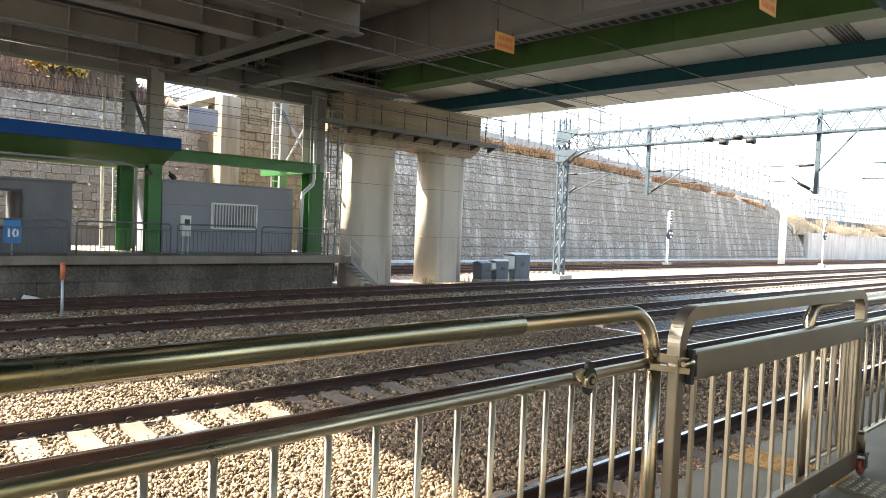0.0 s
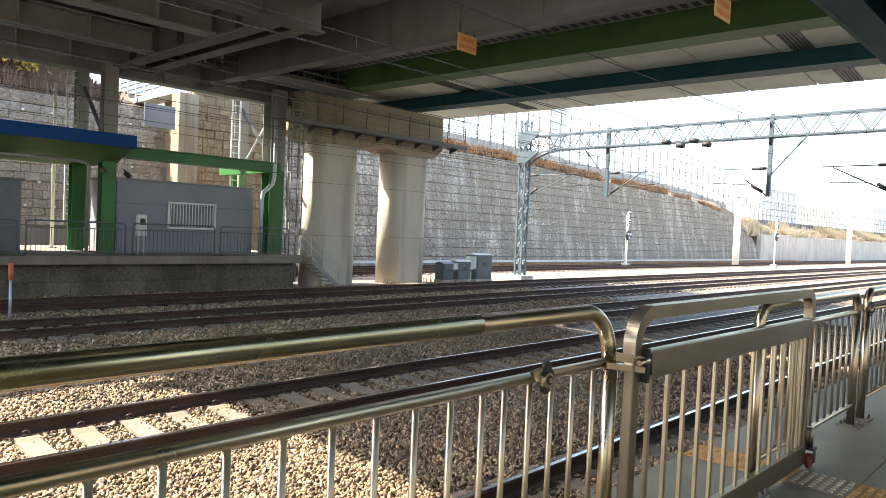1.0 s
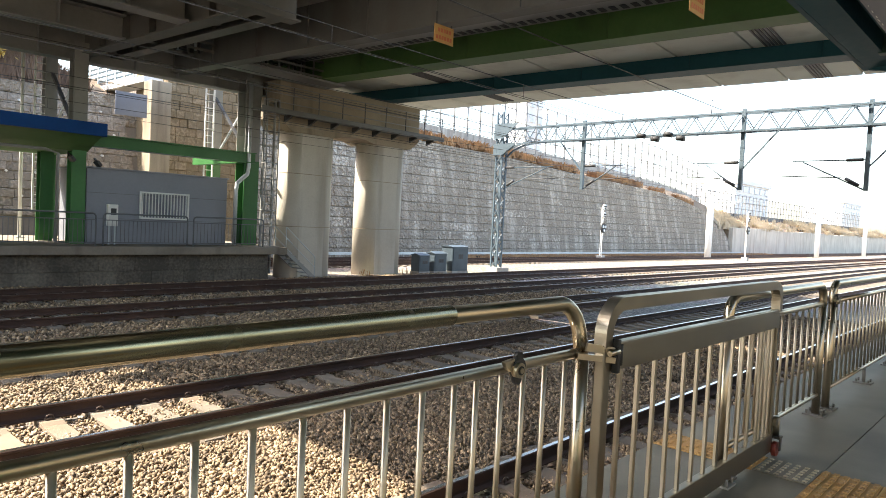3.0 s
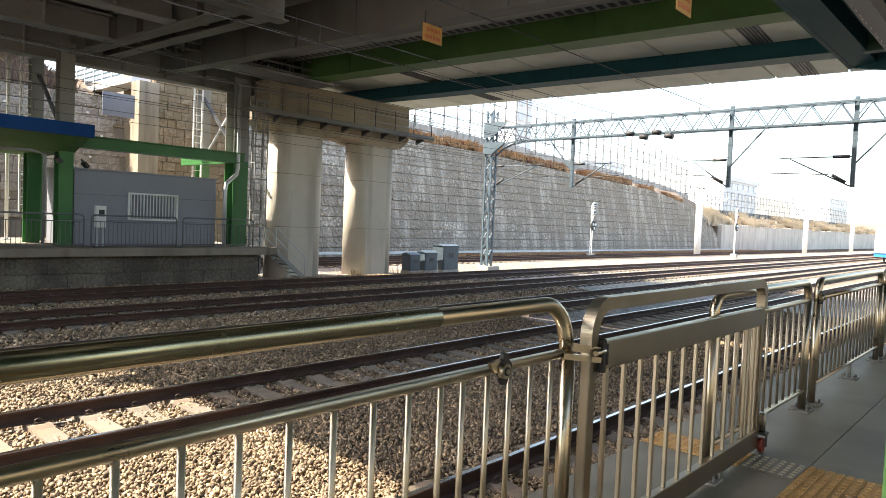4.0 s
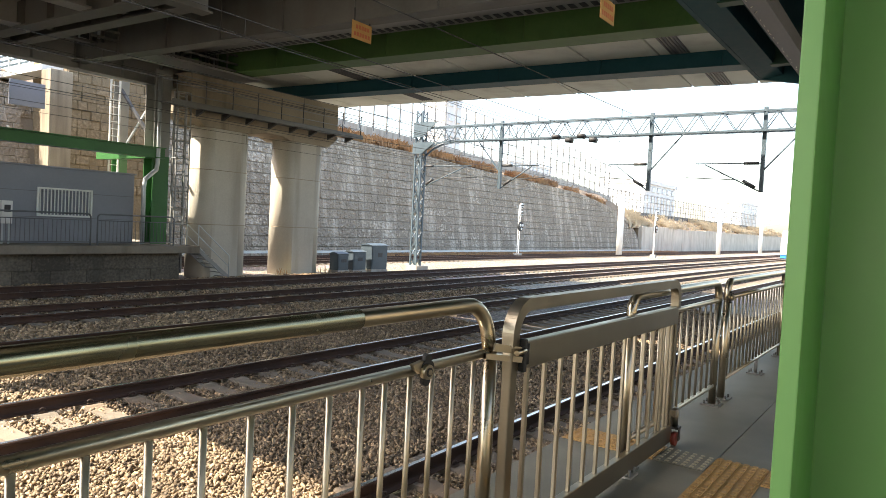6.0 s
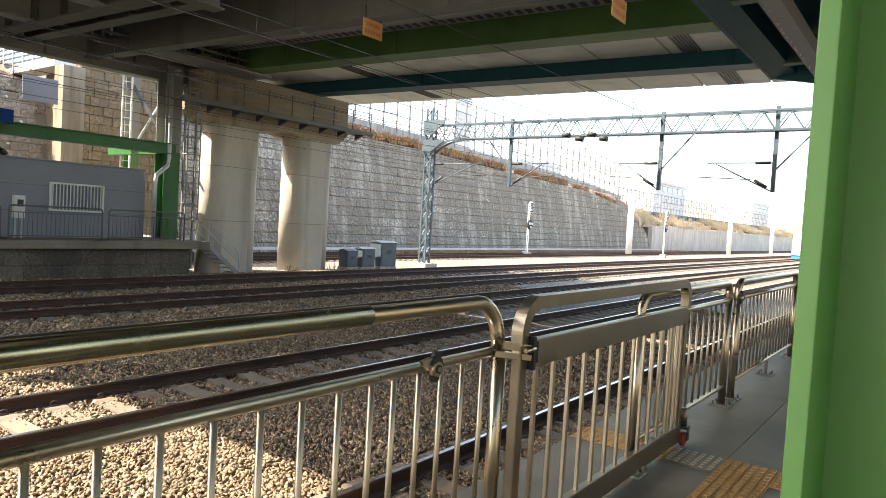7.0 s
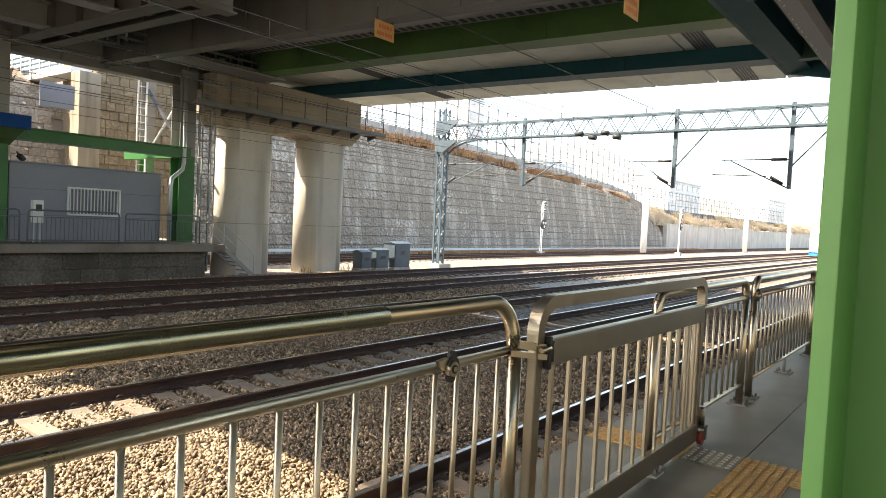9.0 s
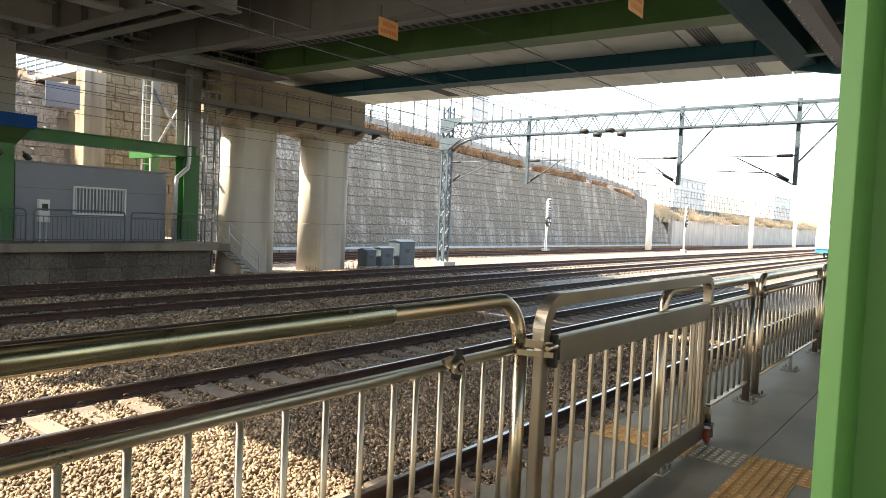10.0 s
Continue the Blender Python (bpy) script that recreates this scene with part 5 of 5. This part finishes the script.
# ---- signals, poles ----
def signal(x, y, top, label):
    s = thing("railway_signal", label, "signal", (x, y, BED), "railway signals")
    b = B()
    for d in (-0.14, 0.14):
        bar(b, (d, 0, 0), (d, 0, top - 0.3), 0.06)
    for i in range(int(top / 0.45)):
        bar(b, (-0.14, 0, 0.3 + i * 0.45), (0.14, 0, 0.3 + i * 0.45), 0.04)
    part("ladder_post", b, WHITE, s, "white painted lattice post")
    b = B()
    box(b, -0.3, 0.3, -0.3, 0.3, -0.1, 0.35)
    part("footing", b, CONCRETE, s)
    for z, r in ((top - 0.3, 0.26), (top - 1.0, 0.26), (top - 2.2, 0.45)):
        b = B()
        tube(b, [(0, -0.1, z), (0, -0.22, z)], r, 16)
        head = part("signal_head", b, BLACK if r > 0.3 else WHITE, s)
        b = B()
        for a in range(3):
            q = a * 2.1 + 0.5
            tube(b, [(r * 0.5 * math.cos(q), -0.22, z + r * 0.5 * math.sin(q)), (r * 0.5 * math.cos(q), -0.3, z + r * 0.5 * math.sin(q))], r * 0.28, 8)
        part("lens_hood", b, DARK if r < 0.3 else GALV, head)


signal(55.5, 31.2, 5.05, "white railway signal with a round black head by the wall")
signal(80.0, 26.6, 5.6, "white railway signal farther down the line")


def pole(x, y, top, label="tall white steel catenary pole with a short arm"):
    p = thing("catenary_pole", label, "pole", (x, y, BED), "catenary poles")
    b = B()
    tube(b, [(0, 0, 0), (0, 0, top)], 0.36, 12)
    part("mast", b, WHITE, p)
    b = B()
    tube(b, [(0, -0.3, top - 1.2), (0.0, -3.4, top - 0.6)], 0.06, 6)
    tube(b, [(0, -0.3, top - 0.5), (0.0, -3.4, top - 0.6)], 0.05, 6)
    part("arm", b, GALV, p)


pole(76.0, 29.3, 7.0)
pole(115.3, 27.8, 6.95)
pole(147.6, 27.6, 6.75)
pole(205.0, 27.6, 7.0)

mk = thing("track_marker", "thin grey post with a faded red top between the tracks", "marker", (4.45, 19.3, BED))
b = B()
tube(b, [(0, 0, -0.06), (0, 0, 1.0)], 0.035, 8)
part("post", b, GALV, mk)
b = B()
tube(b, [(0, 0, 1.0), (0, 0, 1.42)], 0.06, 8)
part("red_top", b, REDORANGE, mk, "faded red reflective top")
b = B()
prism(b, [(-0.35, 0.0), (0.3, 0.0), (0.15, 0.22), (-0.2, 0.3)], -0.2, 0.2, "y")
solo("white_block", b, WHITE, "small white painted block beside the rail", "block").location = (4.45, 22.6, BED - 0.04)


# ---- locomotive far down the line ----
def locomotive(x, y):
    t = thing("locomotive", "white and blue electric locomotive with a red coach behind", "train", (x, y, RAIL_Z))
    b = B()
    prism(b, [(0.0, 1.0), (0.0, 1.9), (0.5, 3.3), (0.9, 3.75), (18, 3.75), (18, 1.0)], -1.45, 1.45, "y")
    part("body", b, WHITE, t)
    b = B()
    box(b, 0.1, 18, -1.46, 1.46, 0.55, 0.998)
    part("skirt", b, SIGNBLUE, t, "blue skirt")
    b = B()
    v = [b.verts.new(p) for p in ((-0.01, -1.2, 2.05), (-0.01, 1.2, 2.05), (0.42, 1.2, 3.2), (0.42, -1.2, 3.2))]
    b.faces.new(v)
    v2 = [b.verts.new(Vector(p.co) + Vector((0.05, 0, -0.02))) for p in v]
    b.faces.new(v2[::-1])
    part("windscreen", b, FARGLASS, t)
    for i in range(4):
        for s in (-0.75, 0.75):
            b = B()
            xx = 2.0 + i * 2.2 + (5 if i > 1 else 0)
            tube(b, [(xx, s - 0.06, 0.5), (xx, s + 0.06, 0.5)], 0.5, 14)
            part("wheel", b, DARK, t)
    for s in (-0.9, 0.9):
        b = B()
        tube(b, [(-0.02, s, 1.3), (-0.06, s, 1.3)], 0.14, 10)
        part("headlight", b, GALV, t)
    b = B()
    box(b, 3, 16, -0.8, 0.8, 3.75, 4.0)
    bar(b, (6, 0, 4.0), (8, 0, 4.6), 0.08)
    bar(b, (8, 0, 4.6), (6.5, 0, 5.1), 0.08)
    part("roof_gear", b, GALV, t)
    b = B()
    box(b, 18.6, 40, -1.4, 1.4, 0.6, 3.6, 0.15)
    part("coach", b, REDORANGE, t, "red and cream coach")


locomotive(87.0, TRACKS["third"])


# ---- trees and distant buildings ----
def tree(x, y, z, h, seed):
    r = random.Random(seed)
    t = thing("tree", "small autumn tree with yellow and brown leaves", "tree", (x, y, z), "bank trees")
    b = B()
    tips = []
    tube(b, [(0, 0, -0.3), (0.1, 0, h * 0.3), (0.0, 0.1, h * 0.6), (0.1, 0, h * 0.85)], 0.09, 7)
    for i in range(10):
        a, z0 = r.uniform(0, 6.28), h * r.uniform(0.25, 0.75)
        l = h * r.uniform(0.2, 0.42)
        p = (math.cos(a) * l, math.sin(a) * l, z0 + l * 0.8)
        tube(b, [(0, 0, z0), (p[0] * 0.5, p[1] * 0.5, z0 + l * 0.3), p], 0.035, 5)
        tips.append(Vector(p))
    part("trunk", b, BARK, t)
    b = B()
    for tip in tips + [Vector((0, 0, h * 0.9))]:
        for _ in range(110):
            o = tip + Vector((r.gauss(0, 1), r.gauss(0, 1), r.gauss(0, 1))) * h * 0.1
            u = Vector((r.uniform(-1, 1), r.uniform(-1, 1), r.uniform(-1, 1))).normalized() * 0.13
            w = u.orthogonal().normalized() * 0.08
            b.faces.new([b.verts.new(q) for q in (o - u, o + w, o + u, o - w)])
    part("crown", b, LEAF, t)


for i in range(6):
    tree(8.2 + (i % 5) * 0.7, 37.2 + i * 0.5, 6.8 + i * 0.35, 2.6 + (i % 3) * 0.5, 40 + i)


def building(x, y, w, d, h, floors, bays, label):
    t = thing("apartment_building", label, "building", (x, y, 0), "distant buildings")
    b = B()
    box(b, 0, w, 0, d, -2, h)
    part("wall", b, FARPAINT, t)
    b = B()
    box(b, -0.5, w + 0.5, -0.5, d + 0.5, h, h + 1.2)
    part("roof", b, FARPAINT, t)
    b = B()
    box(b, 0, w / bays * 0.6, -0.3, 0.2, 0, h / floors * 0.5)
    me = mesh_of(b, "window", FARGLASS)
    b = B()
    box(b, -0.3, 0.2, 0, d / 3 * 0.6, 0, h / floors * 0.5)
    me2 = mesh_of(b, "window", FARGLASS)
    for i in range(floors):
        for j in range(bays):
            share("window", me, t, pose(w / bays * (j + 0.2), 0, h / floors * (i + 0.3)))
        for j in range(3):
            share("window", me2, t, pose(0, d / 3 * (j + 0.2), h / floors * (i + 0.3)))


building(127, 92, 6, 6, 31, 9, 2, "slim pale tower block beyond the bank")
building(255, 150, 40, 18, 30, 9, 8, "pale apartment block in the haze")
building(330, 120, 50, 20, 26, 8, 8, "long pale apartment block far off")
building(420, 90, 44, 20, 22, 7, 7, "pale low building far down the line")
building(205, 72, 30, 14, 17, 5, 6, "pale building behind the fence")
